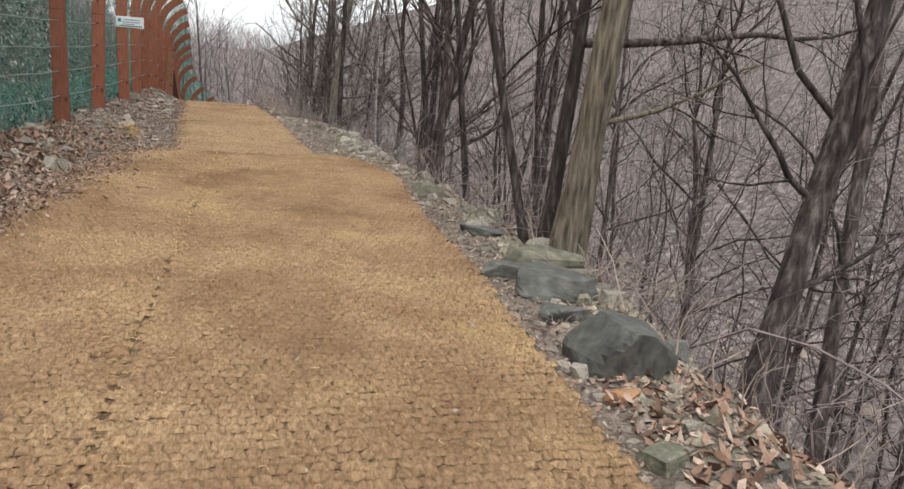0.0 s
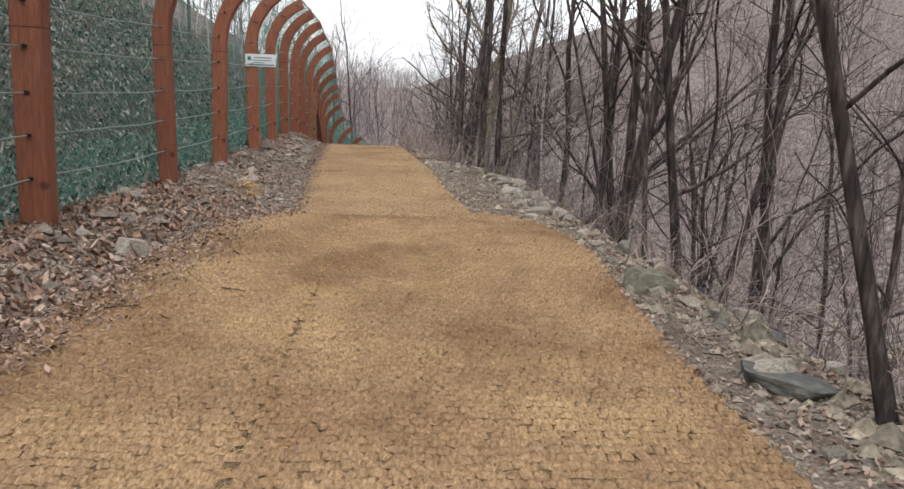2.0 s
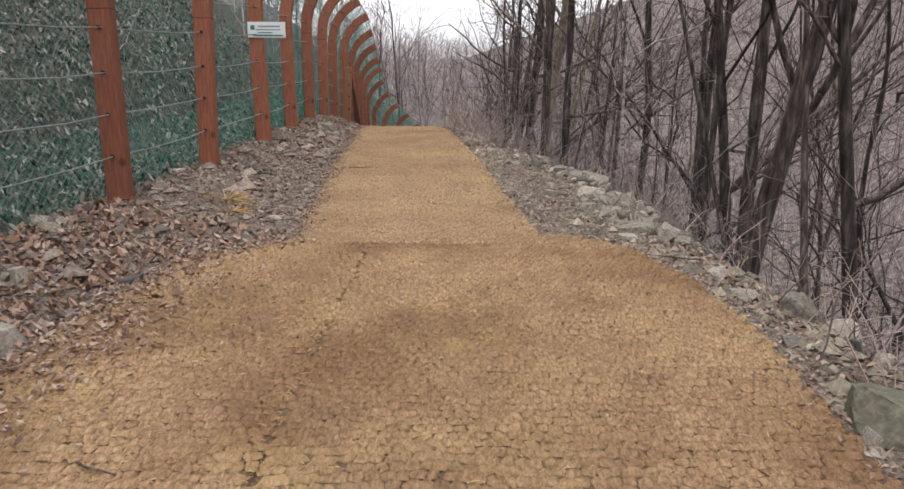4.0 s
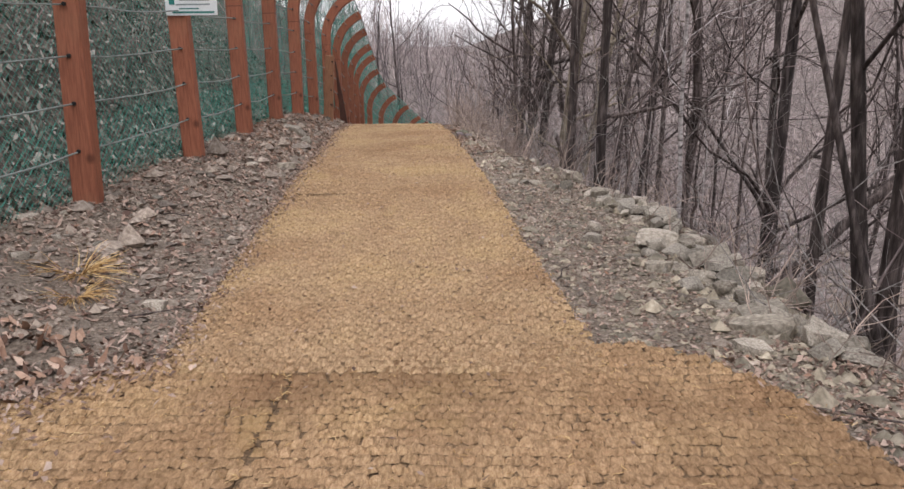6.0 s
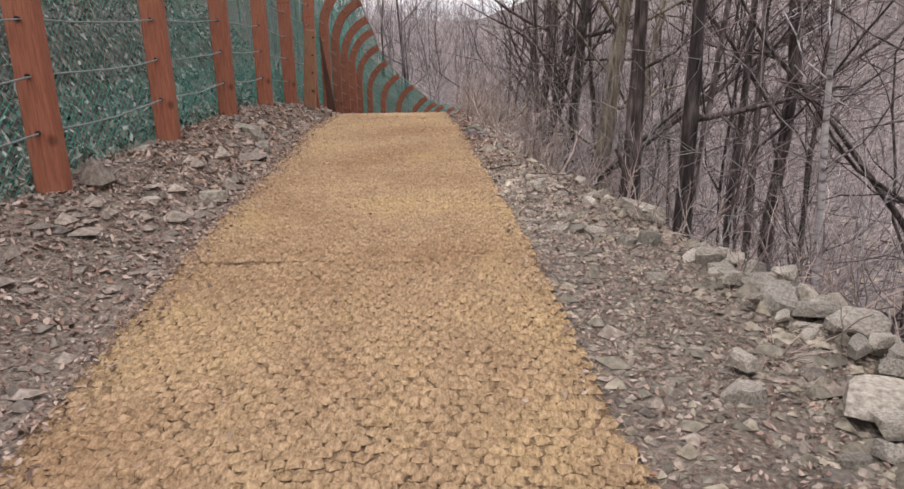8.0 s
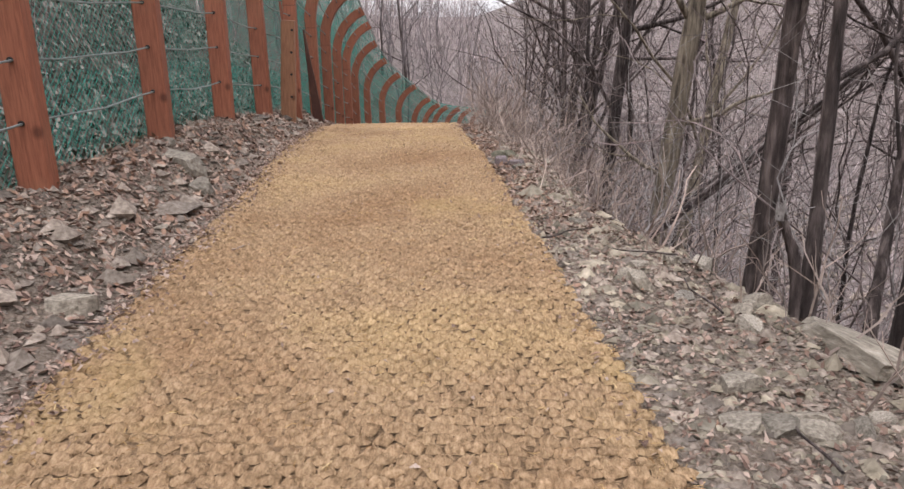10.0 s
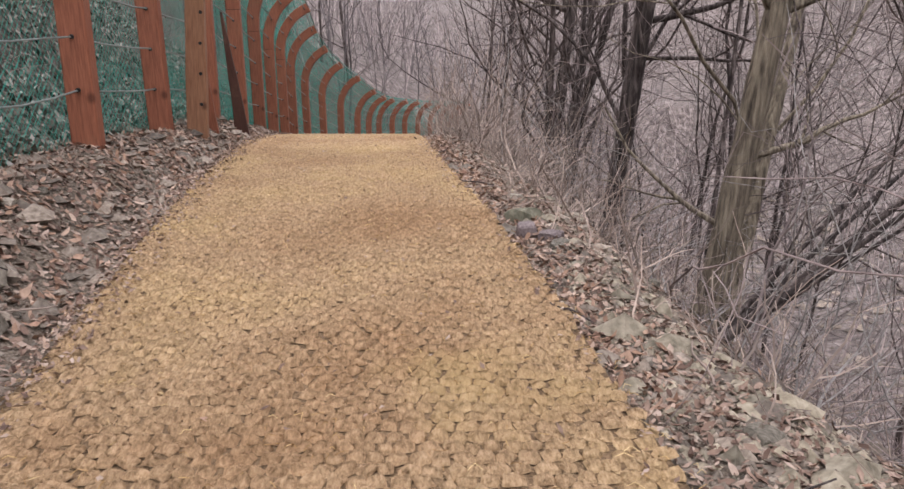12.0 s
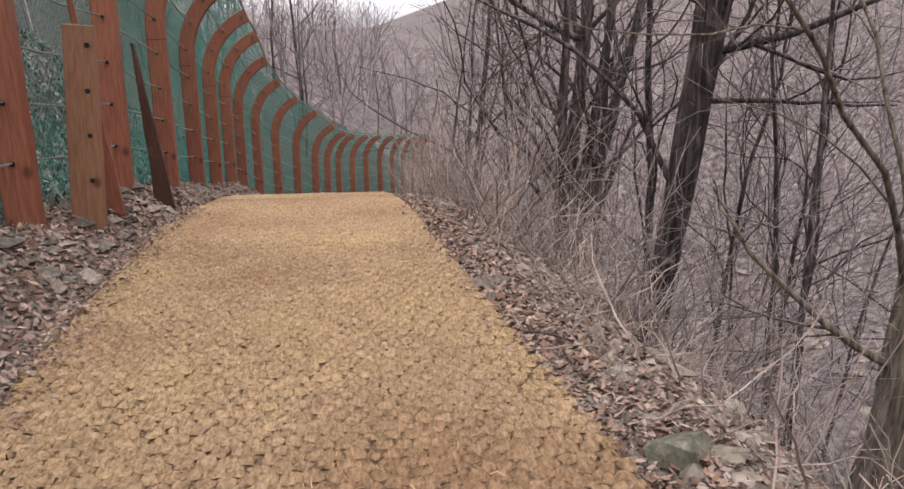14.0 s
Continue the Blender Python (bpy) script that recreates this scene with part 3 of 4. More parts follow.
    v, f = tubes(tip[None], np.full((1, len(tip)), 0.014), 5)
    under("top_rope", mesh("top_rope", v, f, WIRE, True), root, "dark rope along the arch tips")


fence()


def timber_piece(name, label, size, place, material, tapered=0.0, holes=()):
    """A length of sawn timber with chamfered, slightly uneven edges."""
    w, d, h = size
    rng = random.Random(name + label)
    root = anchor(name, 0, 0, 0, label, "timber")
    root.matrix_basis = place
    bm = bmesh.new()
    n = 8
    rows = []
    for k in range(n + 1):
        z = h * k / n
        sx, sy = w / 2 * (1 - tapered * k / n), d / 2
        c = 0.008
        j = lambda: rng.uniform(-0.004, 0.004)
        rows.append([bm.verts.new((x + j(), y + j(), z)) for x, y in ((-sx + c, -sy), (sx - c, -sy), (sx, -sy + c), (sx, sy - c), (sx - c, sy), (-sx + c, sy), (-sx, sy - c), (-sx, -sy + c))])
    for r, q in zip(rows, rows[1:]):
        for k in range(8):
            bm.faces.new((r[k], r[(k + 1) % 8], q[(k + 1) % 8], q[k]))
    bm.faces.new(rows[0][::-1]), bm.faces.new(rows[-1])
    part("beam", bm, material, root)
    for x, z in holes:
        bm = bmesh.new()
        bmesh.ops.create_cone(bm, cap_ends=True, segments=10, radius1=0.017, radius2=0.017, depth=d + 0.012, matrix=pose(x, 0, z, 90))
        part("cable_hole", bm, SLEEVE, root, "dark drilled cable hole")
    return root


timber_piece("old_post", "weathered reddish post stub with cable holes leaning at the fence", (0.2, 0.13, 1.36), pose(-2.6, 25.25, land1(-2.6, 25.25) - 0.06, 2, 4, 4), WORN, 0.12,
             [(0.05, 0.36), (0.05, 0.66), (0.05, 0.95), (0.06, 1.24)])
timber_piece("old_board", "narrow reddish board leaning against the fence post", (0.13, 0.06, 1.7), pose(-2.58, 25.8, land1(-2.58, 25.8) - 0.05, 3, -5, 8), POST, 0.75)
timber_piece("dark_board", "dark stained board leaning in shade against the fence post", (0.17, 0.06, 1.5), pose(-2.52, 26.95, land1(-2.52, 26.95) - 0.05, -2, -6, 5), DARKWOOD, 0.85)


def sign_board():
    x, y, z = -2.58, 16.9, FRAMES[7][2]
    root = anchor("sign_board", x + 0.13, y - 0.083, z + 1.53, "small white sign board with teal strip on a fence post", "sign")
    bm = bmesh.new()
    bmesh.ops.create_cube(bm, size=1, matrix=Matrix.Diagonal((0.52, 0.012, 0.21, 1)))
    bmesh.ops.bevel(bm, geom=bm.edges[:], offset=0.003, segments=1, affect="EDGES")
    part("plate", bm, WHITE, root)
    for nm, m, cx, cz, w, h in (("strip", TEAL, 0.02, -0.075, 0.42, 0.018), ("emblem", TEAL, -0.19, 0.03, 0.055, 0.06), ("text_bar", INK, 0.04, 0.045, 0.30, 0.018), ("text_bar", INK, 0.02, 0.0, 0.34, 0.014), ("text_bar", TEAL, -0.02, -0.04, 0.2, 0.012)):
        bm = bmesh.new()
        bmesh.ops.create_cube(bm, size=1, matrix=Matrix.Translation((cx, -0.008, cz)) @ Matrix.Diagonal((w, 0.004, h, 1)))
        part(nm, bm, m, root)


sign_board()


# ---- stones ----
def stone_mesh(seed, material, flat=0.55, sharp=1.0):
    """An angular broken stone of about unit size."""
    rng = random.Random(seed)
    bm = bmesh.new()
    bmesh.ops.create_icosphere(bm, subdivisions=2, radius=0.5)
    cuts = [(Vector((rng.gauss(0, 1), rng.gauss(0, 1), rng.gauss(0, 0.8))).normalized(), rng.uniform(0.24, 0.40)) for _ in range(9)]
    cuts.append((Vector((rng.uniform(-0.15, 0.15), rng.uniform(-0.15, 0.15), 1)).normalized(), rng.uniform(0.26, 0.36)))
    for v in bm.verts:
        for nrm, d in cuts:
            over = v.co.dot(nrm) - d
            if over > 0:
                v.co -= nrm * over * sharp
        v.co += noise.noise_vector(v.co * 3 + Vector((seed, 0, 0))) * 0.035
        v.co.z *= flat
    me = bpy.data.meshes.new("stone")
    for f in bm.faces:
        f.smooth = False
    bm.to_mesh(me)
    bm.free()
    me.materials.append(material)
    return me


def slab_mesh(seed, material):
    """A split slab: a box with broken corners, worn edges and an uneven top."""
    rng = random.Random(seed)
    bm = bmesh.new()
    bmesh.ops.create_cube(bm, size=0.8)
    bmesh.ops.subdivide_edges(bm, edges=bm.edges[:], cuts=5, use_grid_fill=True)
    cuts = [(Vector((math.cos(a), math.sin(a), rng.uniform(-0.25, 0.5))).normalized(), rng.uniform(0.29, 0.44)) for a in (rng.uniform(0, 6.28) for _ in range(8))]
    cuts += [(Vector((math.cos(a), math.sin(a), 1.2)).normalized(), rng.uniform(0.44, 0.56)) for a in (rng.uniform(0, 6.28) for _ in range(3))]
    for v in bm.verts:
        for nrm, d in cuts:
            over = v.co.dot(nrm) - d
            if over > 0:
                v.co -= nrm * over
        v.co += noise.noise_vector(v.co * 2.2 + Vector((seed, 3, 0))) * 0.025 + noise.noise_vector(v.co * 9 + Vector((seed, 3, 0))) * 0.009
        v.co.z *= 0.5
    me = bpy.data.meshes.new("stone")
    for f in bm.faces:
        f.smooth = False
    bm.to_mesh(me)
    bm.free()
    me.materials.append(material)
    return me


STONES = [stone_mesh(s, STONE, random.Random(s).uniform(0.4, 0.85)) for s in range(12)]
SLATES = [slab_mesh(s + 40, SLATE) for s in range(5)]
SLABS = [slab_mesh(s + 60, PALE) for s in range(5)] + [slab_mesh(s + 70, STONE) for s in range(3)]


def stone(label, x, y, size, me, rz=0, tilt=(0, 0), sink=0.1, group=""):
    sx, sy, sz = size
    ob = new("stone", me)
    ob.matrix_basis = pose(x, y, land1(x, y) + sz * 0.5 * (0.42 - sink), tilt[0], tilt[1], rz) @ Matrix.Diagonal((sx / 0.8, sy / 0.8, sz / 0.4, 1))
    return tagged(ob, label, "stone", group)


# the large stones along the drop
stone("large dark grey boulder with flat top by the mat edge", 1.84, 3.42, (0.45, 0.46, 0.32), SLATES[0], 20, (4, 10), -0.15)
stone("flat grey-green slab lying on rubble", 2.03, 4.72, (0.56, 0.5, 0.17), SLATES[1], -14, (2, 5), -0.35)
stone("flat mossy grey slab on the rubble edge", 2.16, 5.42, (0.60, 0.42, 0.24), slab_mesh(76, MOSSY), 5, (4, 2), -0.3)
stone("thin black slate flake beside the mat", 1.86, 5.2, (0.44, 0.2, 0.1), SLATES[3], -14, (0, 6), -0.5)
stone("grey angular stone beside the mat", 1.86, 4.22, (0.3, 0.24, 0.14), SLATES[4], 30, (0, 6), -0.1)
stone("pale angular stone behind a slab", 2.3, 4.42, (0.2, 0.15, 0.13), SLABS[5], 30, (5, 6), -0.1)
stone("small pale stone wedged on a slab", 1.98, 5.02, (0.1, 0.08, 0.1), SLABS[1], 60, (5, 6), -1.6)
stone("greenish mossy block at the rubble edge", 2.04, 8.8, (0.42, 0.32, 0.16), slab_mesh(77, MOSSY), -12, (0, 6), -0.3)
stone("dark slab lying in the rubble", 2.1, 6.75, (0.46, 0.3, 0.1), SLATES[2], -20, (0, 5), -0.3)
stone("small ochre stone at the mat edge", 1.66, 2.98, (0.2, 0.14, 0.1), stone_mesh(78, OCHRE, 0.5), 10)
stone("flat pale green stone on leaves", 1.58, 2.42, (0.26, 0.2, 0.09), slab_mesh(79, MOSSY), 30)
stone("pale angular stone on the leafy bank", -2.2, 9.65, (0.34, 0.2, 0.17), SLABS[2], 40, (0, 14), -0.1)
stone("grey block stone lying below the fence", -2.3, 20.55, (0.4, 0.22, 0.13), SLABS[6], -35, (0, 8), 0.0)
stone("pale stone at the foot of the bank", -1.82, 17.8, (0.22, 0.15, 0.09), SLABS[5], 15, (0, 0), -0.1)
stone("grey-green stone half sunk in leaves", 0.25, 21.9, (0.25, 0.18, 0.15), stone_mesh(80, MOSSY, 0.5), 20, (0, 10), 0.1)
stone("purplish grey stone lying at the mat edge", 0.33, 21.48, (0.13, 0.1, 0.08), slab_mesh(81, MAUVE), -30, (6, 0), 0.0)
stone("dark mauve-grey stone at the mat edge", 0.2, 21.58, (0.14, 0.12, 0.13), slab_mesh(82, MAUVE), 10)
stone("greyish flat stone among leaves", 0.35, 21.34, (0.17, 0.1, 0.05), SLABS[6], 50)
stone("long mossy pale slab on the breaking edge", 1.4, 17.5, (0.2, 0.62, 0.1), SLABS[6], 14, (-3, 12), 0.05)


def dry_wall():
    """Pale flat and angular stones tumbled along the shoulder's edge."""
    rng = random.Random(17)
    for k in range(130):
        y = 12.3 + 4.0 * (k + rng.random()) / 130
        e = float(edge_x(y))
        spread = 0.12 + 0.12 * math.exp(-((y - 14.8) / 1.0) ** 2)
        x = e - 0.12 + rng.gauss(0, spread)
        s = min(0.3, rng.uniform(0.08, 0.16) + rng.expovariate(1 / 0.042))
        thick = s * rng.uniform(0.25, 0.55)
        ob = stone("pale broken stone heaped at the shoulder edge", x, y, (s, s * rng.uniform(0.5, 0.9), thick), rng.choice(SLABS[:5] + SLABS[:5] + STONES[:6]), rng.uniform(0, 360), (rng.gauss(0, 14), rng.gauss(4, 14)), -0.1, "heaped stones at the edge")
        ob.matrix_basis = Matrix.Translation((0, 0, rng.choice((0.0, 0.0, 0.05)))) @ ob.matrix_basis


dry_wall()


def rubble():
    """Broken stones along the edge of the shoulder, and some on the bank."""
    rng = random.Random(3)
    for k in range(205):
        if k < 140:
            y = rng.uniform(1.0, 19.5) if k < 122 else rng.uniform(19.5, 25)
            e = float(edge_x(y))
            x = e + rng.gauss(-0.22, 0.24) if y > 12 else rng.uniform(float(mat_right(np.array(y))) + 0.08, e + 0.45)
            if x < float(mat_right(np.array(y))) + 0.06:
                x = e + rng.uniform(-0.15, 0.4)
            s = min(0.42, 0.09 + rng.expovariate(1 / 0.075)) * (1.15 if 12 < y < 17 else 0.95 if y < 19 else 0.4)
            s = min(s, 0.15) if y > 15.5 else min(s, 0.12) if y < 3.6 else s
            label, group = "pale grey broken stone in the rubble edge", "rubble stones along the drop"
        else:
            y = rng.uniform(6, 25)
            fx, l = float(fence_x(y)), float(mat_left(np.array(y)))
            x = rng.uniform(fx - 0.2, l - 0.08)
            s = min(0.2, 0.06 + rng.expovariate(1 / 0.045))
            label, group = "grey stone lying on the leafy bank", "stones on the bank"
        stone(label, x, y, (s, s * rng.uniform(0.55, 0.9), s * (rng.uniform(0.4, 0.8) if y < 12 else rng.uniform(0.28, 0.6))), rng.choice(STONES + SLABS if y > 12 else STONES + SLABS + SLATES[:2]), rng.uniform(0, 360), (rng.gauss(0, 9), rng.gauss(0, 9)), 0.12, group)


rubble()


def scatter(name, label, material, spots, size, seed, flat=0.6):
    """Small broken stones joined into one heap of stuff: spots (n, 2)."""
    rng = np.random.default_rng(seed)
    n = len(spots)
    base = np.array([(1, 0, 0), (-1, 0, 0), (0, 1, 0), (0, -1, 0), (0, 0, 1), (0, 0, -1.0)])
    tri = np.array([(0, 2, 4), (2, 1, 4), (1, 3, 4), (3, 0, 4), (2, 0, 5), (1, 2, 5), (3, 1, 5), (0, 3, 5)])
    s = size * (0.4 + rng.exponential(0.5, (n, 1, 1)))
    v = base * (1 + rng.normal(0, 0.28, (n, 6, 3))) * s * np.concatenate([rng.uniform(0.6, 1.3, (n, 1, 2)), rng.uniform(0.3, flat, (n, 1, 1))], -1)
    a = rng.uniform(0, 6.28, (n, 1))
    x = v[..., 0] * np.cos(a) - v[..., 1] * np.sin(a) + spots[:, :1]
    y = v[..., 0] * np.sin(a) + v[..., 1] * np.cos(a) + spots[:, 1:]
    z = v[..., 2] + land(spots[:, :1], spots[:, 1:]) + s[..., 0] * 0.12
    f = (np.arange(n)[:, None, None] * 6 + tri).reshape(-1, 3)
    tagged(new(name, mesh(name, np.stack([x, y, z], -1).reshape(-1, 3), f, material)), label, "gravel", "", "stuff")


def spots_between(lo, hi, y0, y1, n, seed):
    rng = np.random.default_rng(seed)
    y = rng.uniform(y0, y1, n)
    a, b = lo(y), hi(y)
    return np.stack([a + (b - a) * rng.random(n), y], -1)


scatter("gravel", "grey gravel and chippings on the trail shoulder", GRAVEL, spots_between(lambda y: mat_right(y) + 0.02, lambda y: edge_x(y) + 0.35, 1, 28, 14000, 21), 0.019, 22)
scatter("rubble_chips", "pale stone chips among the rubble", CHIPS, spots_between(lambda y: np.maximum(edge_x(y) - 0.5, mat_right(y) + 0.05), lambda y: edge_x(y) + 0.6, 1, 16, 4200, 23), 0.03, 24, 0.9)
scatter("gravel", "grey-brown stone chippings covering the shoulder", GRAVEL, spots_between(lambda y: mat_right(y) + 0.02, lambda y: edge_x(y) + 0.5, 14.5, 26, 19000, 27), 0.0125, 28, 0.9)
scatter("gravel", "grey grit and small stones on the bank", GRAVEL, spots_between(lambda y: fence_x(y) - 0.3, lambda y: mat_left(y) - 0.02, 5, 28, 13000, 25), 0.015, 26)

scatter("clods", "grey-brown clods and broken stones on the bank", GRAVEL, spots_between(lambda y: fence_x(y) - 0.2, lambda y: mat_left(y) - 0.06, 5, 27, 2600, 63), 0.038, 64, 0.8)
scatter("gravel", "light grey chippings strewn on the shoulder", CHIPS, spots_between(lambda y: mat_right(y) + 0.05, lambda y: edge_x(y) + 0.15, 12, 21, 4200, 65), 0.02, 66, 0.7)


# ---- leaves ----
def leaves(name, label, material, spots, size, seed, lift=0.0, up=0.35, category="leaf litter", simple=False, rest=0.008):
    """Fallen leaves: each a curled, pointed blade of four faces."""
    rng = np.random.default_rng(seed)
    n = len(spots)
    base = np.array([(-1, 0, 0.1), (-0.35, 0.42, 0.16), (0.35, 0.36, 0.1), (1, 0, 0.22), (0.35, -0.36, 0.1), (-0.35, -0.42, 0.16), (-0.3, 0, 0), (0.35, 0, -0.02)])
    tri = np.array([(0, 6, 1), (1, 6, 7), (1, 7, 2), (2, 7, 3), (3, 7, 4), (4, 7, 6), (4, 6, 5), (5, 6, 0)])
    if simple:
        base = np.array([(-1, 0, 0), (0, 0.5, 0.15), (1, 0, 0), (0, -0.5, 0.15)])
        tri = np.array([(0, 2, 1), (0, 3, 2)])
    kv = len(base)
    s = size * rng.uniform(0.5, 1.25, (n, 1, 1))
    v = base * (1 + rng.normal(0, 0.18, (n, kv, 3))) * s
    v[..., 2] *= rng.uniform(-1.5, 3, (n, 1))
    ax = rng.normal(0, up, (n, 1))
    ay = rng.normal(0, up, (n, 1))
    v[..., 2] += v[..., 0] * ax + v[..., 1] * ay
    a = rng.uniform(0, 6.28, (n, 1))
    x = v[..., 0] * np.cos(a) - v[..., 1] * np.sin(a) + spots[:, :1]
    y = v[..., 0] * np.sin(a) + v[..., 1] * np.cos(a) + spots[:, 1:]
    z = land(x, y) * 0.7 + land(spots[:, :1], spots[:, 1:]) * 0.3 + v[..., 2] + lift * rng.random((n, 1)) + rest
    f = (np.arange(n)[:, None, None] * kv + tri).reshape(-1, 3)
    tagged(new(name, mesh(name, np.stack([x, y, z], -1).reshape(-1, 3), f, material, True)), label, category, "", "stuff")


leaves("leaf_litter", "brown dry leaves on the bank below the fence", LITTER, spots_between(lambda y: fence_x(y) - 0.5, lambda y: mat_left(y) + 0.02, 3, 36, 12000, 31), 0.028, 32, 0.015)
leaves("leaf_litter", "brown dry leaves along the ravine edge", LITTER, spots_between(lambda y: np.where(y > 18, mat_right(y) + 0.05, edge_x(y) - 0.15), lambda y: edge_x(y) + 1.6, 1, 31, 8000, 33), 0.021, 34, 0.02)
leaves("leaf_litter", "brown leaves lying thickly by the trail edge", LITTER, spots_between(lambda y: mat_right(y) + 0.02, lambda y: mat_right(y) + 0.9, 19, 30, 5000, 35), 0.021, 36, 0.02)
leaves("leaf_litter", "russet dry leaves drifted below the fence", RUSSET, spots_between(lambda y: fence_x(y) - 0.2, lambda y: mat_left(y) - 0.1, 4.5, 12.5, 3600, 39), 0.034, 40, 0.03, 0.7)
leaves("leaf_litter", "russet leaf drift along the mat edge", RUSSET, spots_between(lambda y: mat_right(y) - 0.01, lambda y: mat_right(y) + 0.28, 19.5, 28, 1800, 47), 0.022, 48, 0.02, 0.5)
leaves("leaf_litter", "brown leaves blown against the bank", RUSSET, spots_between(lambda y: fence_x(y) - 0.2, lambda y: mat_left(y) - 0.02, 18, 28, 2000, 57), 0.028, 58, 0.02, 0.5)
leaves("leaf_litter", "dry straw and leaf crumbs among the rubble", LITTER, spots_between(lambda y: mat_right(y) + 0.02, lambda y: edge_x(y) + 0.4, 2.5, 12.5, 5000, 59), 0.02, 60, 0.015, 0.5, simple=True)
scatter("gravel", "small pale stones along the breaking edge", CHIPS, spots_between(lambda y: edge_x(y) - 0.22, lambda y: edge_x(y) + 0.25, 18.5, 23, 420, 61), 0.028, 62, 0.6)
leaves("leaf_litter", "russet leaves among the stones", RUSSET, spots_between(lambda y: mat_right(y) + 0.15, lambda y: edge_x(y) + 0.7, 0.5, 3.4, 1500, 41), 0.033, 42, 0.04, 0.5)
leaves("leaf_litter", "dark leaf crumbs on the gravel shoulder", LITTER, spots_between(lambda y: mat_right(y) + 0.02, lambda y: edge_x(y) + 0.1, 11, 27, 16000, 43), 0.015, 44, 0.01, 0.4, simple=True)
leaves("leaf_litter", "small brown leaf crumbs on the bank", LITTER, spots_between(lambda y: fence_x(y) - 0.3, lambda y: mat_left(y) - 0.01, 4, 27, 22000, 49), 0.016, 50, 0.012, 0.5, simple=True)
leaves("slope_leaves", "grey-green and brown leaves on the slope behind the fence", IVY, spots_between(lambda y: fence_x(y) - 6.5, lambda y: fence_x(y) - 0.12, 6, 40, 100000, 37), 0.029, 38, 0.12, 0.8, "ground cover", True)

leaves("leaf_crumbs", "dark leaf crumbs caught in the coir mats", LITTER, np.concatenate([spots_between(lambda y: mat_left(y) - 0.05, mat_right, 1.5, 27, 900, 45), spots_between(lambda y: mat_left(y) - 0.05, lambda y: mat_left(y) + 0.16, 5, 27, 1500, 46), spots_between(lambda y: mat_right(y) - 0.1, lambda y: mat_right(y) + 0.03, 2, 27, 900, 47)]), 0.015, 48, 0.01, 0.4, "leaf litter", True, 0.058)


def edge_spill(lo, y0, y1, n, spread, seed):
    """Spots that thin out inwards from the mat's edge."""
    rng = np.random.default_rng(seed)
    y = rng.uniform(y0, y1, n)
    return np.stack([lo(y) + np.abs(rng.normal(0, 1, n)) * spread(y) - 0.05, y], -1)


leaves("leaf_litter", "brown leaf crumbs and soil spilled over the mat", LITTER, edge_spill(wide_left, 4, 12.3, 5200, lambda y: along(y, (4, 0.12), (7, 0.2), (9.5, 0.34), (11.5, 0.34), (12.3, 0.2)), 101), 0.018, 102, 0.01, 0.4, "leaf litter", True, 0.055)
leaves("leaf_litter", "dry brown leaves strewn on the mat edge", RUSSET, edge_spill(wide_left, 4, 12.3, 420, lambda y: along(y, (4, 0.12), (9.5, 0.3), (12.3, 0.2)), 103), 0.032, 104, 0.01, 0.4, "leaf litter", False, 0.055)
leaves("leaf_litter", "dark crumbs and grit along the narrow mat", LITTER, edge_spill(narrow_left, 12.4, 27, 3600, lambda y: 0.09 + 0 * y, 105), 0.014, 106, 0.01, 0.4, "leaf litter", True, 0.066)


def grass_tuft(x, y, size, seed, material):
    rng = np.random.default_rng(seed)
    root = anchor("dry_grass_tuft", x, y, land1(x, y), "straw-yellow dry grass tuft on the bank", "grass", "dry grass tufts")
    n = 130
    a = rng.uniform(0, 6.28, n)
    base = np.stack([0.05 * np.cos(a), 0.05 * np.sin(a), np.full(n, -0.01)], -1)
    p = grow(rng, base, np.stack([np.cos(a), np.sin(a), rng.uniform(0.05, 0.8, n)], -1), size * rng.uniform(0.5, 1.2, n), 5, 0.12, -0.12)
    v, f = tubes(p, 0.003 * np.linspace(1, 0.4, 5)[None] * np.ones((n, 1)), 3)
    under("blade_sheaf", mesh("blade_sheaf", v, f, material), root)


for k, (x, y, r) in enumerate([(-2.08, 13.3, 0.26), (-1.98, 13.05, 0.2), (-2.5, 17.4, 0.2), (1.75, 4.0, 0.16), (1.5, 15.0, 0.16), (1.9, 7.6, 0.2), (0.55, 24.4, 0.3), (0.75, 23.2, 0.26)]):
    grass_tuft(x, y, r, 300 + k, STRAW if k < 2 else BRUSH)


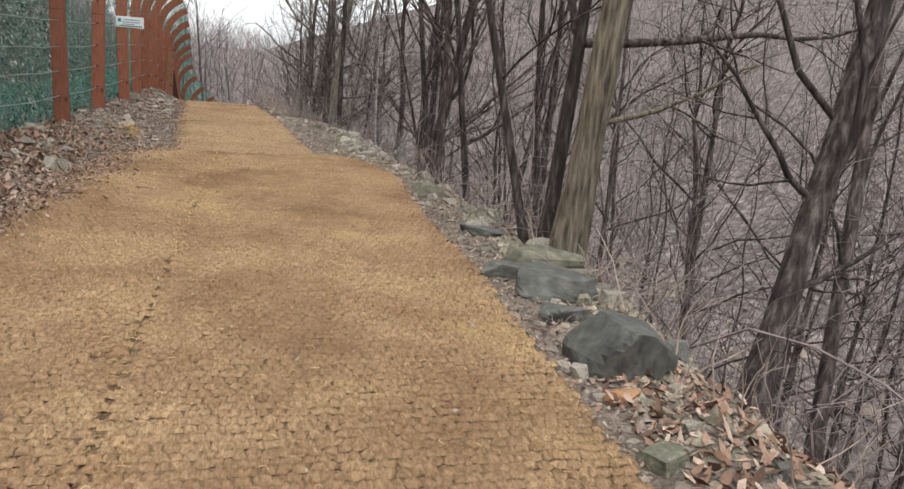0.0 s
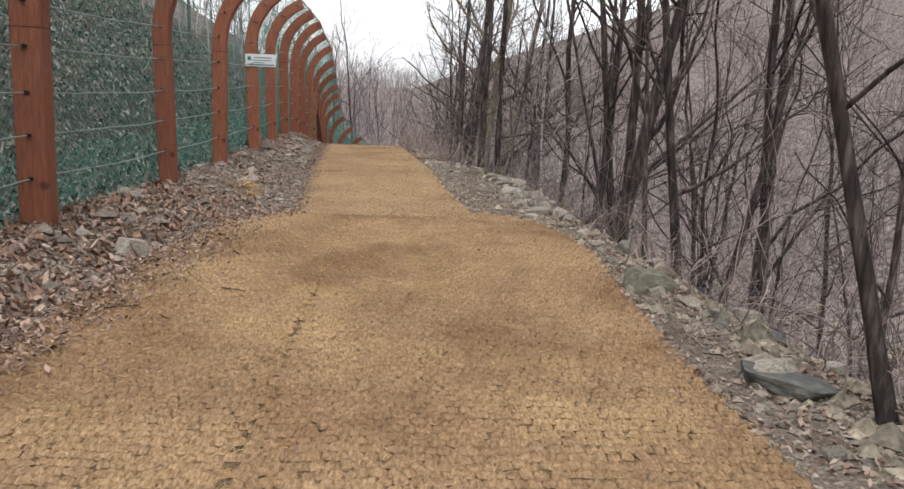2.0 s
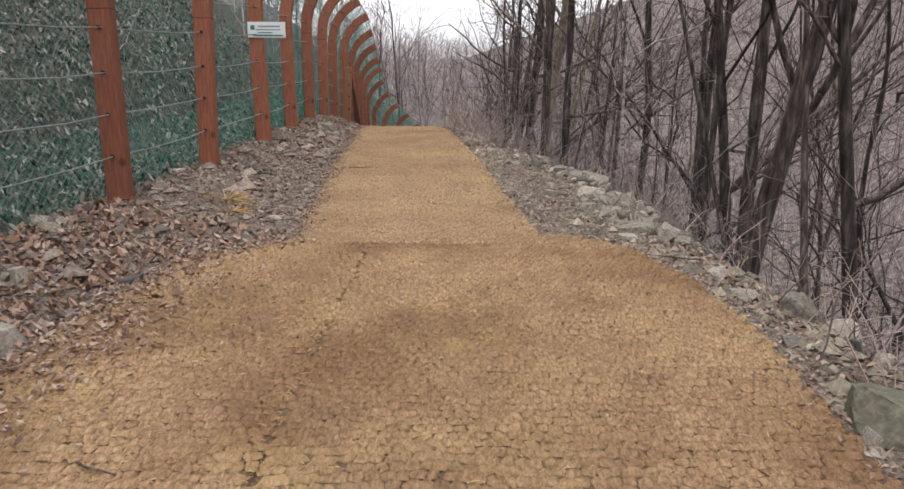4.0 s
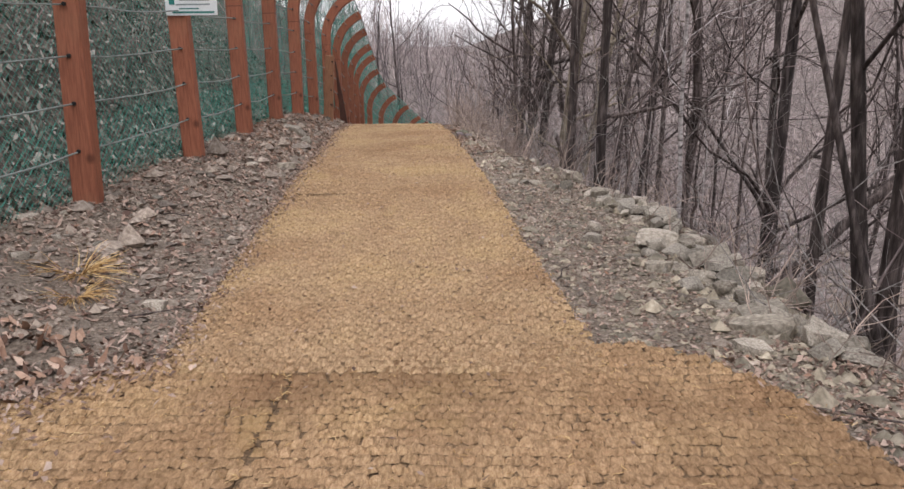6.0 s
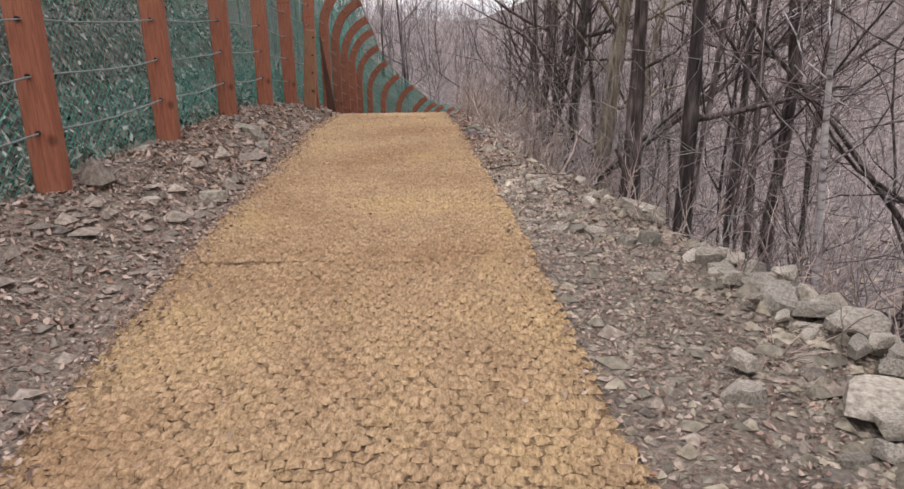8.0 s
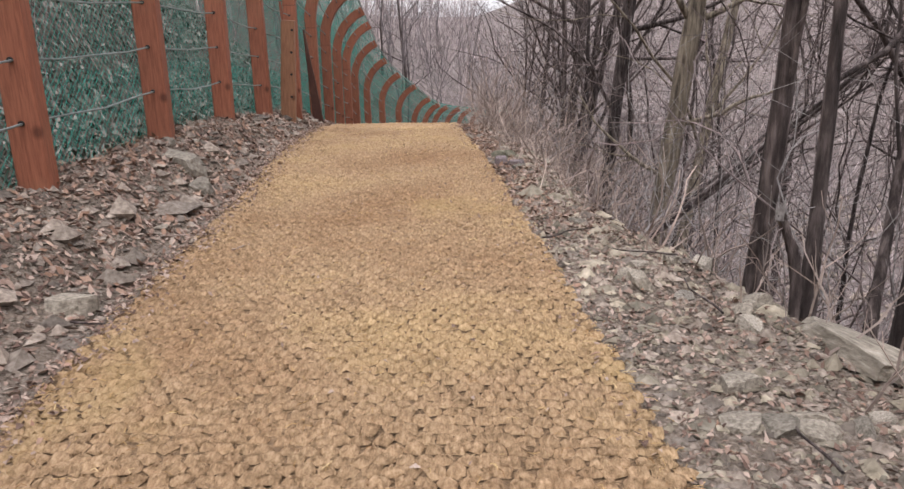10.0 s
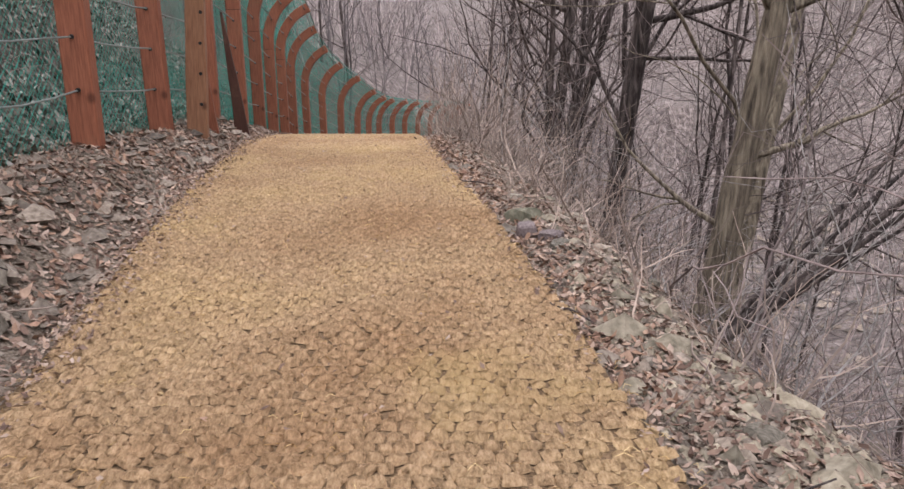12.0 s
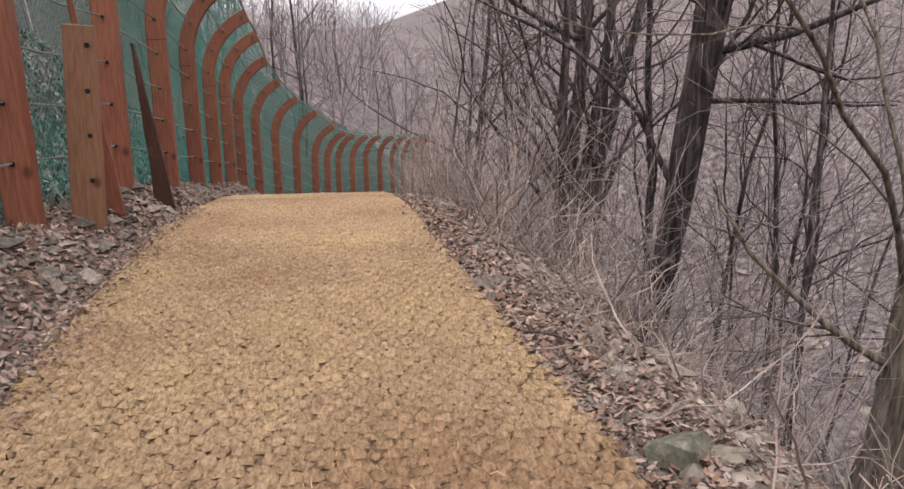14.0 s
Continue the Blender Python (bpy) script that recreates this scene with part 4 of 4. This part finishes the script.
def fallen_sticks():
    rng = random.Random(33)
    spots = [(-1.35, 18.75, 0.14, 60), (-1.6, 17.6, 0.3, -5), (-2.25, 20.6, 0.5, -50), (-1.75, 19.0, 0.4, 8), (0.1, 22.75, 0.34, -3), (-1.45, 12.9, 0.3, 30), (-1.0, 20.0, 0.12, 20), (0.2, 20.3, 0.3, -60), (-1.1, 8.4, 0.2, -25), (-1.7, 7.9, 0.25, 20), (0.5, 19.0, 0.4, 35)]
    for _ in range(12):
        y = rng.uniform(10, 25)
        spots.append((rng.choice((rng.uniform(-2.5, -1.9), float(mat_right(np.array(y))) + rng.uniform(0.1, 0.6))), y, rng.uniform(0.2, 0.5), rng.uniform(0, 180)))
    for x, y, ln, a in spots:
        root = anchor("fallen_stick", x, y, land1(x, y) + 0.055, "thin brown fallen stick lying on the ground", "stick", "fallen sticks", "", a)
        t = np.linspace(-0.5, 0.5, 7)
        pts = np.stack([t * ln, 0.04 * ln * np.sin(t * 7 + x), 0.004 * np.cos(t * 9)], -1)
        v, f = tubes(pts[None], np.linspace(0.006, 0.003, 7)[None], 5)
        under("stem", mesh("stem", v, f, rng.choice((BRUSH, BARK)), True), root)


fallen_sticks()


# ---- trees ----
def sprout(rng, parents, radii, per, lo, hi, spread, ratio, n, wobble, lift, thick):
    """Side branches of the parent polylines."""
    b, m, _ = parents.shape
    which = np.repeat(np.arange(b), per)
    at = rng.uniform(lo, hi, len(which)) * (m - 1)
    k = np.minimum(at.astype(int), m - 2)
    u = (at - k)[:, None]
    start = parents[which, k] * (1 - u) + parents[which, k + 1] * u
    r = radii[which, k] * (1 - u[:, 0]) + radii[which, k + 1] * u[:, 0]
    t = parents[which, k + 1] - parents[which, k]
    t /= np.linalg.norm(t, axis=1, keepdims=True) + 1e-9
    side = rng.normal(0, 1, t.shape)
    side -= t * (side * t).sum(1, keepdims=True)
    side /= np.linalg.norm(side, axis=1, keepdims=True) + 1e-9
    d = t + side * rng.uniform(spread * 0.6, spread * 1.4, (len(which), 1))
    span = np.linalg.norm(parents[:, -1] - parents[:, 0], axis=1)[which]
    ln = span * ratio * rng.uniform(0.55, 1.3, len(which)) * (1.15 - 0.6 * at / m)
    p = grow(rng, start, d, ln, n, wobble, lift)
    r0 = np.minimum(r * 0.8, r * thick * rng.uniform(0.7, 1.2, len(which)))
    return p, r0[:, None] * np.linspace(1, 0.3, n)


def over_slope(p):
    """Which boughs keep clear of the trail up to head height."""
    low = (p[..., 0] < mat_right(p[..., 1]) + 0.3) & (p[..., 0] > fence_x(p[..., 1])) & (p[..., 2] < level(p[..., 1]) + 2.6)
    return ~low.any(axis=1)


def tree(label, x, y, height, radius, lean=(0, 0), seed=0, bark=None, limbs=11, sweep=0.0, group="", first=0.2, twig_size=1.0, stems=1, boughs=(), fan=0.13, wobble=0.02):
    """A bare tree: stem or stems with a flared root, limbs, branches and fine twigs."""
    bark = bark or BARK
    rng = np.random.default_rng(seed + 1000)
    root = anchor("bare_tree", x, y, land1(x, y) - 0.12, label, "tree", group)
    n = 14
    trunks, tr = [], []
    for s in range(stems):
        t = np.linspace(0, 1, n)
        a = rng.uniform(0, 6.28)
        push = np.array(lean) + (np.array([math.cos(a), math.sin(a)]) * fan * height if s else 0)
        p = np.stack([push[0] * (t + sweep * t * (1 - t) * 4), push[1] * t, height * t * (1 if s == 0 else rng.uniform(0.7, 0.95))], -1)
        wob = np.cumsum(rng.normal(0, wobble * height, (n, 2)), 0) * np.linspace(0, 1, n)[:, None]
        p[:, :2] += wob * 0.6
        if s:
            p[:, :2] += np.array([math.cos(a), math.sin(a)]) * radius * 0.9
        trunks.append(p)
        tr.append(radius * (1 if s == 0 else rng.uniform(0.55, 0.85)) * (np.linspace(1, 0.12, n) ** 0.9 + 0.3 * np.exp(-t * 40)))
    for p, r in zip(trunks, tr):
        fine = np.linspace(0, 1, 30)
        q = np.stack([np.interp(fine, np.linspace(0, 1, n), p[:, k]) for k in range(3)], -1)
        rr = np.interp(fine, np.linspace(0, 1, n), r)
        v, f = tubes(q[None], rr[None] * (1 + 0.05 * np.sin(fine * 60)), 10)
        v += 0.12 * radius * np.stack([wave(v[:, 2] * 3, v[:, 0] * 30, 1.0, seed), wave(v[:, 2] * 3, v[:, 1] * 30, 1.0, seed + 2), 0 * v[:, 0]], -1)
        under("trunk", mesh("trunk", v, f, bark, True), root)
    P, R = np.array(trunks), np.array(tr)
    l1, r1 = sprout(rng, P, R, limbs, first, 0.97, 0.8, 0.38, 9, 0.2, 0.06, 0.42)
    if boughs:
        made = []
        for z0, dx, dy, dz, br in boughs:
            at = np.array([np.interp(z0, trunks[0][:, 2], trunks[0][:, k]) for k in range(3)])
            t = np.linspace(0, 1, 9)[:, None]
            made.append(at + np.array([dx, dy, 0]) * t + np.array([0, 0, dz]) * (t ** 1.4) + rng.normal(0, 0.03, (9, 3)) * t)
        l1 = np.concatenate([l1, np.array(made)])
        r1 = np.concatenate([r1, np.array([b[4] for b in boughs])[:, None] * np.linspace(1, 0.3, 9)])
    l2, r2 = sprout(rng, l1, r1, 5, 0.15, 0.98, 0.8, 0.5, 6, 0.2, 0.03, 0.6)
    l3, r3 = sprout(rng, l2, r2, 4, 0.15, 1.0, 0.8, 0.6, 4, 0.22, 0.0, 0.7)
    off = np.array([x, y, land1(x, y) - 0.12])
    (l1, r1), (l2, r2), (l3, r3) = [(p[k], r[k]) for p, r in ((l1, r1), (l2, r2), (l3, r3)) for k in [over_slope(p + off)]]
    v, f = joined([tubes(l1, np.maximum(r1, 0.006), 5), tubes(l2, np.maximum(r2, 0.004), 3)])
    tagged(under("branch_work", mesh("branch_work", v, f, bark, True), root), kind="stuff")
    v, f = tubes(l3, np.maximum(r3, 0.0028 * twig_size), 3)
    tagged(under("twig_spray", mesh("twig_spray", v, f, TWIG), root), kind="stuff")
    return root


def edge_tree(label, x, y, height, radius, lean, seed, bark, limbs, **more):
    """A tree that stands by itself along the ravine's edge: straighter than the rest, with its own boughs."""
    more.setdefault("fan", 0.11)
    more.setdefault("wobble", 0.005)
    return tree(label, x, y, height, radius, lean, seed, bark, limbs, first=0.12, **more)


edge_tree("slender dark leaning bare tree behind the rubble edge", 2.4, 6.3, 8.1, 0.042, (-1.67, 1.34), 1, BARK, 8)
edge_tree("dark bare tree twinned with a thick mossy trunk", 2.48, 6.16, 10.1, 0.066, (0.85, 0.25), 2, BARK, 9, boughs=[(1.95, 2.6, -0.3, 0.35, 0.045), (2.0, -0.25, 0.2, 1.2, 0.045)])
edge_tree("thick ridged bare tree with mossy grey-brown bark", 2.51, 5.75, 12.2, 0.132, (0.74, -0.76), 3, MOSSBARK, 12, boughs=[(2.6, 0.9, -0.2, 0.5, 0.06), (1.3, 1.6, 0.2, 0.6, 0.03)])
edge_tree("leaning bare tree with rough bark on the ravine slope", 3.22, 4.11, 10.4, 0.1, (3.05, 1.51), 4, BARK, 12, boughs=[(1.6, -0.8, 0.3, 1.2, 0.03), (1.0, 1.2, 0.2, 0.5, 0.025)])
edge_tree("thin bare tree beside a leaning trunk", 4.55, 4.85, 10.2, 0.068, (1.34, 1.93), 5, BARK, 9)
edge_tree("slim dark bare tree at the ravine edge", 3.41, 11.75, 9.1, 0.06, (-1.16, 0.21), 6, BARK, 9, boughs=[(1.5, 1.7, 0.1, 1.3, 0.035), (2.7, 0.6, 0.2, 1.5, 0.035), (2.7, -0.5, 0.2, 1.5, 0.03)])
edge_tree("slim dark bare tree at the ravine edge", 2.89, 11.56, 9.2, 0.03, (-0.03, 2.08), 7, BARK, 9)
edge_tree("thin bare sapling leaning over the ravine", 4.32, 13.09, 6.0, 0.065, (0.98, -0.41), 9, BARK, 7)
edge_tree("tall dark bare tree on the ravine slope", 3.46, 14.48, 11.3, 0.08, (-0.08, -0.54), 10, BARK, 11, stems=2)
edge_tree("smooth brown bare trunk leaning out beside the stones", 2.82, 12.81, 9.0, 0.1, (1.6, -0.5), 35, BARK, 9)
edge_tree("slim bare tree among the ravine trees", 3.22, 15.23, 9.1, 0.05, (0.34, 0.3), 11, BARK, 10)
edge_tree("slim bare tree leaning over others", 3.13, 13.68, 8.2, 0.03, (-1.54, 1.67), 14, BARK, 9)
edge_tree("bare tree standing down the ravine slope", 5.57, 14.5, 10.6, 0.09, (0.38, -0.06), 15, BARK, 11)
edge_tree("thin white-barked sapling behind the stones", 2.62, 17.12, 6.4, 0.027, (-0.09, 0.17), 18, WHITEBARK, 9, wobble=0.011)
edge_tree("dark forked bare tree below the stone edge", 4.1, 18.35, 11.2, 0.088, (0.24, 0.26), 19, BARK, 12, stems=2, boughs=[(1.0, 1.6, -0.2, 1.0, 0.04)])
edge_tree("dark trunk leaning low over the ravine", 2.87, 15.37, 4.1, 0.054, (4.78, 1.1), 20, BARK, 8, stems=2)
edge_tree("slim bare tree on the ravine slope", 2.5, 18.81, 9.4, 0.036, (1.42, 2.32), 21, BARK, 9)
edge_tree("slim bare tree on the ravine slope", 2.87, 19.2, 10.8, 0.041, (0.97, 2.66), 22, BARK, 10)
edge_tree("grey-brown bare tree at the edge of the shoulder", 1.68, 19.22, 9.5, 0.066, (0.2, -0.6), 23, BARK, 9)
edge_tree("slim bare tree with a crooked foot at the edge", 1.54, 18.14, 8.0, 0.037, (0.1, 0.19), 24, BARK, 8)
edge_tree("bare tree with smooth grey bark at the edge", 1.86, 17.87, 10.0, 0.06, (0.02, -0.51), 25, BARK, 10, boughs=[(1.1, 1.3, 0.4, 0.2, 0.03)])
edge_tree("dark bare tree twinned at the edge", 2.04, 18.52, 9.1, 0.033, (1.98, 2.78), 26, BARK, 9)
edge_tree("thick bare tree with scaly mossy bark leaning outward", 2.02, 23.39, 11.4, 0.125, (1.27, -0.1), 27, MOSSBARK, 12, boughs=[(1.8, 1.4, 0.2, 0.5, 0.035), (1.2, -1.0, 0.4, 0.9, 0.03)])
edge_tree("many-stemmed bare tree with spreading boughs", 1.69, 29.0, 9.1, 0.1, (0.46, 0.0), 28, BARK, 13, stems=4, boughs=[(3.2, -2.0, -0.2, 1.4, 0.045), (2.3, 0.9, 0.2, 1.2, 0.03)])
edge_tree("thin dark bare stem in a clump", 1.88, 28.15, 8.2, 0.042, (0.11, 0.0), 29, BARK, 10)
edge_tree("dark rough bare tree with twiggy lower shoots", 1.99, 26.62, 10.2, 0.11, (0.84, -0.34), 30, BARK, 14, stems=2, boughs=[(3.0, 2.2, -0.3, 0.75, 0.045), (2.6, 2.2, 0.2, -0.1, 0.03)])
edge_tree("dark low trunk leaning out over the ravine", 1.54, 22.03, 4.0, 0.029, (5.51, 0.94), 31, BARK, 9, stems=5, fan=0.55)
edge_tree("thin crooked bare sapling on the slope", 2.8, 25.37, 6.9, 0.034, (0.88, 1.76), 32, BARK, 9)
edge_tree("bare tree on the slope below the trail", 2.45, 23.92, 9.7, 0.076, (2.19, 2.35), 33, MOSSBARK, 10)


def broken_stump(x, y):
    """A snapped young trunk: a curved stem with a splintered pale top."""
    rng = np.random.default_rng(77)
    root = anchor("broken_stump", x, y, land1(x, y) - 0.08, "dark broken stump with a pale splintered top", "stump")
    t = np.linspace(0, 1, 12)
    p = np.stack([-0.1 * t + 0.05 * np.sin(t * 3), 0.03 * t, 0.58 * t], -1)
    v, f = tubes(p[None], (0.023 * (1.25 - 0.35 * t + 0.3 * np.exp(-t * 12)))[None], 12)
    v += 0.004 * rng.normal(0, 1, v.shape)
    under("stem", mesh("stem", v, f, BARK, True), root)
    n = 9
    a = np.arange(n) * 2 * np.pi / n
    base = p[-1] + np.stack([0.014 * np.cos(a), 0.014 * np.sin(a), np.full(n, -0.03)], -1)
    q = grow(rng, base, np.stack([0.1 * np.cos(a), 0.1 * np.sin(a), np.ones(n)], -1), rng.uniform(0.05, 0.13, n), 4, 0.05, 0)
    v, f = tubes(q, np.array([[0.009, 0.008, 0.005, 0.001]]) * np.ones((n, 1)), 5)
    under("splinters", mesh("splinters", v, f, PALEBARK), root, "pale torn wood")


broken_stump(1.46, 18.1)


def fill_trees():
    """More bare trees down the slope, along the trail ahead and behind the fence: five patterns, copied."""
    rng = random.Random(9)
    patterns = [tree("bare grey tree on the wooded ravine slope", 4.5 + k * 1.3, 14 + 3.1 * k, 7.5 + k * 0.7, 0.035 + 0.011 * k, (rng.uniform(-0.5, 1.2), rng.uniform(-0.6, 0.6)), 60 + k, BARK, 14, group="ravine trees", first=0.1) for k in range(5)]
    for k in range(64):
        if k < 36:
            y = rng.uniform(4, 36)
            x = float(edge_x(y)) + rng.uniform(2.6, 13)
        elif k >= 54:
            y = rng.uniform(6, 15)
            x = float(edge_x(y)) + rng.uniform(3, 11)
        elif k < 46:
            y = rng.uniform(30, 60)
            x = float(edge_x(y)) + rng.uniform(0.4, 5)
        else:
            y = rng.uniform(14, 60)
            x = float(fence_x(y)) - rng.uniform(2.5, 9)
        c = copy_thing(rng.choice(patterns), pose(x, y, land1(x, y) - 0.12, rng.gauss(0, 3), rng.gauss(0, 3), rng.uniform(0, 360)))
        s = rng.uniform(0.7, 1.2)
        c.scale = (s, s, s)
        if 46 <= k < 54:
            tagged(c, "bare grey tree on the slope behind the fence", "tree", "trees behind the fence")


fill_trees()


def far_woods():
    """Countless thin bare trees on the far slopes, with distance haze put into their colour."""
    rng = np.random.default_rng(71)
    n = 1900
    y = rng.uniform(6, 210, n)
    x = np.where(rng.random(n) < 0.62, edge_x(y) + rng.uniform(9, 75, n), fence_x(y) - rng.uniform(4, 40, n))
    ahead = rng.random(n) < 0.03
    y = np.where(ahead, rng.uniform(58, 150, n), y)
    x = np.where(ahead, rng.uniform(-30, 40, n), x)
    keep = ~((y > 27) & (np.abs(x - centre(y)) < 2.6))
    x, y = x[keep], y[keep]
    n = len(x)
    z = land(x, y)
    h = rng.uniform(4, 8, n)
    base = np.stack([x, y, z - 0.2], -1)
    p = grow(rng, base, np.stack([rng.normal(0, 0.12, n), rng.normal(0, 0.12, n), np.ones(n)], -1), h, 6, 0.07, 0.02)
    r = (h * rng.uniform(0.004, 0.009, n))[:, None] * np.linspace(1, 0.25, 6)
    b1, q1 = sprout(rng, p, r, 6, 0.25, 0.97, 0.7, 0.36, 4, 0.14, 0.08, 0.5)
    b2, q2 = sprout(rng, b1, q1, 1, 0.3, 1.0, 0.7, 0.6, 3, 0.15, 0.05, 0.8)
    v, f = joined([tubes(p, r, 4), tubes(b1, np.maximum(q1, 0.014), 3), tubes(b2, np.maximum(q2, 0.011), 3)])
    tagged(new("far_woods", mesh("far_woods", v, f, HAZED_WOOD)), "bare grey woods covering the far slopes, paled for haze", "woods", "", "stuff")


far_woods()


def woods_ahead():
    """The thin dark trees that stand beyond the bend of the trail."""
    rng = np.random.default_rng(73)
    n = 135
    y = rng.uniform(42, 92, n)
    x = centre(y) + np.where(rng.random(n) < 0.6, -2.6 - rng.exponential(9, n), 3.0 + rng.exponential(9, n))
    h = rng.uniform(4, 8, n)
    p = grow(rng, np.stack([x, y, land(x, y) - 0.2], -1), np.stack([rng.normal(0, 0.14, n), rng.normal(0, 0.14, n), np.ones(n)], -1), h, 8, 0.1, 0.03)
    r = (h * rng.uniform(0.005, 0.012, n))[:, None] * np.linspace(1, 0.2, 8)
    b1, q1 = sprout(rng, p, r, 9, 0.2, 0.97, 0.8, 0.4, 5, 0.2, 0.06, 0.5)
    b2, q2 = sprout(rng, b1, q1, 3, 0.2, 1.0, 0.8, 0.6, 4, 0.2, 0.03, 0.7)
    v, f = joined([tubes(p, r, 5), tubes(b1, np.maximum(q1, 0.012), 3), tubes(b2, np.maximum(q2, 0.007), 3)])
    tagged(new("woods_ahead", mesh("woods_ahead", v, f, MIDWOOD)), "dark bare trees beyond the bend of the trail", "woods", "", "stuff")


woods_ahead()


def clear_of_trail(p):
    """Which shoots keep off the trail."""
    return ((p[..., 0] > mat_right(p[..., 1]) + 0.12) | (p[..., 0] < fence_x(p[..., 1]))).all(axis=1)


def brushwood(name, label, n, y0, y1, lo, hi, size, seed, material, lean=0.35):
    """Thin upright stems with side shoots."""
    rng = np.random.default_rng(seed)
    s = spots_between(lo, hi, y0, y1, n, seed)
    base = np.column_stack([s, land(s[:, 0], s[:, 1]) - 0.03])
    d = np.stack([rng.normal(0.1, lean, n), rng.normal(0, lean, n), np.ones(n)], -1)
    h = size * rng.uniform(0.4, 1.4, n)
    p = grow(rng, base, d, h, 6, 0.2, 0.0)
    p = p[clear_of_trail(p)]
    n = len(p)
    r = np.full((n, 1), 0.0045) * rng.uniform(0.6, 1.7, (n, 1)) * np.linspace(1, 0.4, 6)
    b, q = sprout(rng, p, r, 3, 0.25, 0.95, 0.7, 0.45, 4, 0.15, 0.0, 0.7)
    v, f = joined([tubes(p, r, 3), tubes(b, np.maximum(q, 0.0018), 3)])
    tagged(new(name, mesh(name, v, f, material)), label, "undergrowth", "", "stuff")


brushwood("brushwood", "grey tangled brushwood below the ravine edge", 800, 1, 30, lambda y: edge_x(y) + 0.9, lambda y: edge_x(y) + 7, 1.4, 81, TWIG, 1.0)
brushwood("dry_shrubs", "pale dry shrubs and stalks at the trail edge", 1900, 25, 38, lambda y: edge_x(y) - 0.05, lambda y: edge_x(y) + 2.4, 1.05, 82, BRUSH, 0.5)
brushwood("dry_stalks", "dry grass stalks and thin shoots on the rubble edge", 420, 1, 24, lambda y: edge_x(y) - 0.25, lambda y: edge_x(y) + 0.8, 0.5, 83, BRUSH, 0.6)
brushwood("edge_brush", "pinkish grey dry twigs leaning out over the slope", 220, 18.6, 26, lambda y: edge_x(y) + 0.2, lambda y: edge_x(y) + 2.2, 0.55, 85, BRUSH, 1.1)
brushwood("slope_twigs", "bare twigs and shoots on the slope behind the fence", 750, 6, 46, lambda y: fence_x(y) - 8, lambda y: fence_x(y) - 0.3, 1.0, 84, TWIG, 0.7)


def tangle(name, label, n, lo, hi, y0, y1, length, thick, seed, material):
    """Long arching bare shoots that twist and cross between the trees."""
    rng = np.random.default_rng(seed)
    s = spots_between(lo, hi, y0, y1, n, seed + 1)
    base = np.column_stack([s, land(s[:, 0], s[:, 1]) - 0.05])
    d = np.stack([rng.normal(0.1, 0.9, n), rng.normal(0, 0.8, n), rng.uniform(0.4, 1.5, n)], -1)
    p = grow(rng, base, d, length * rng.uniform(0.4, 1.3, n), 11, 0.24, -0.03)
    p = p[clear_of_trail(p)]
    n = len(p)
    r = thick * rng.uniform(0.5, 1.4, (n, 1)) * np.linspace(1, 0.3, 11)
    b, q = sprout(rng, p, r, 5, 0.15, 1.0, 0.9, 0.45, 6, 0.26, -0.02, 0.6)
    v, f = joined([tubes(p, r, 4), tubes(b, np.maximum(q, 0.0018), 3)])
    tagged(new(name, mesh(name, v, f, material)), label, "undergrowth", "", "stuff")


tangle("bramble_tangle", "grey arching bare shoots tangled between trees", 560, lambda y: edge_x(y) + 0.6, lambda y: edge_x(y) + 8, 1, 34, 3.6, 0.010, 91, TWIG)
tangle("pale_shoots", "pale twisting bare shoots at the ravine edge", 310, lambda y: edge_x(y) + 0.4, lambda y: edge_x(y) + 2.6, 12, 30, 2.0, 0.006, 97, PALEBARK)
scatter("slope_stones", "grey stones lying on the ravine slope", GRAVEL, spots_between(lambda y: edge_x(y) + 1.2, lambda y: edge_x(y) + 12, 3, 40, 1500, 93), 0.10, 94)
scatter("stream_stones", "grey stones along the stream bed in the ravine", GRAVEL, spots_between(lambda y: edge_x(y) + 11, lambda y: edge_x(y) + 19, 4, 70, 900, 95), 0.22, 96)
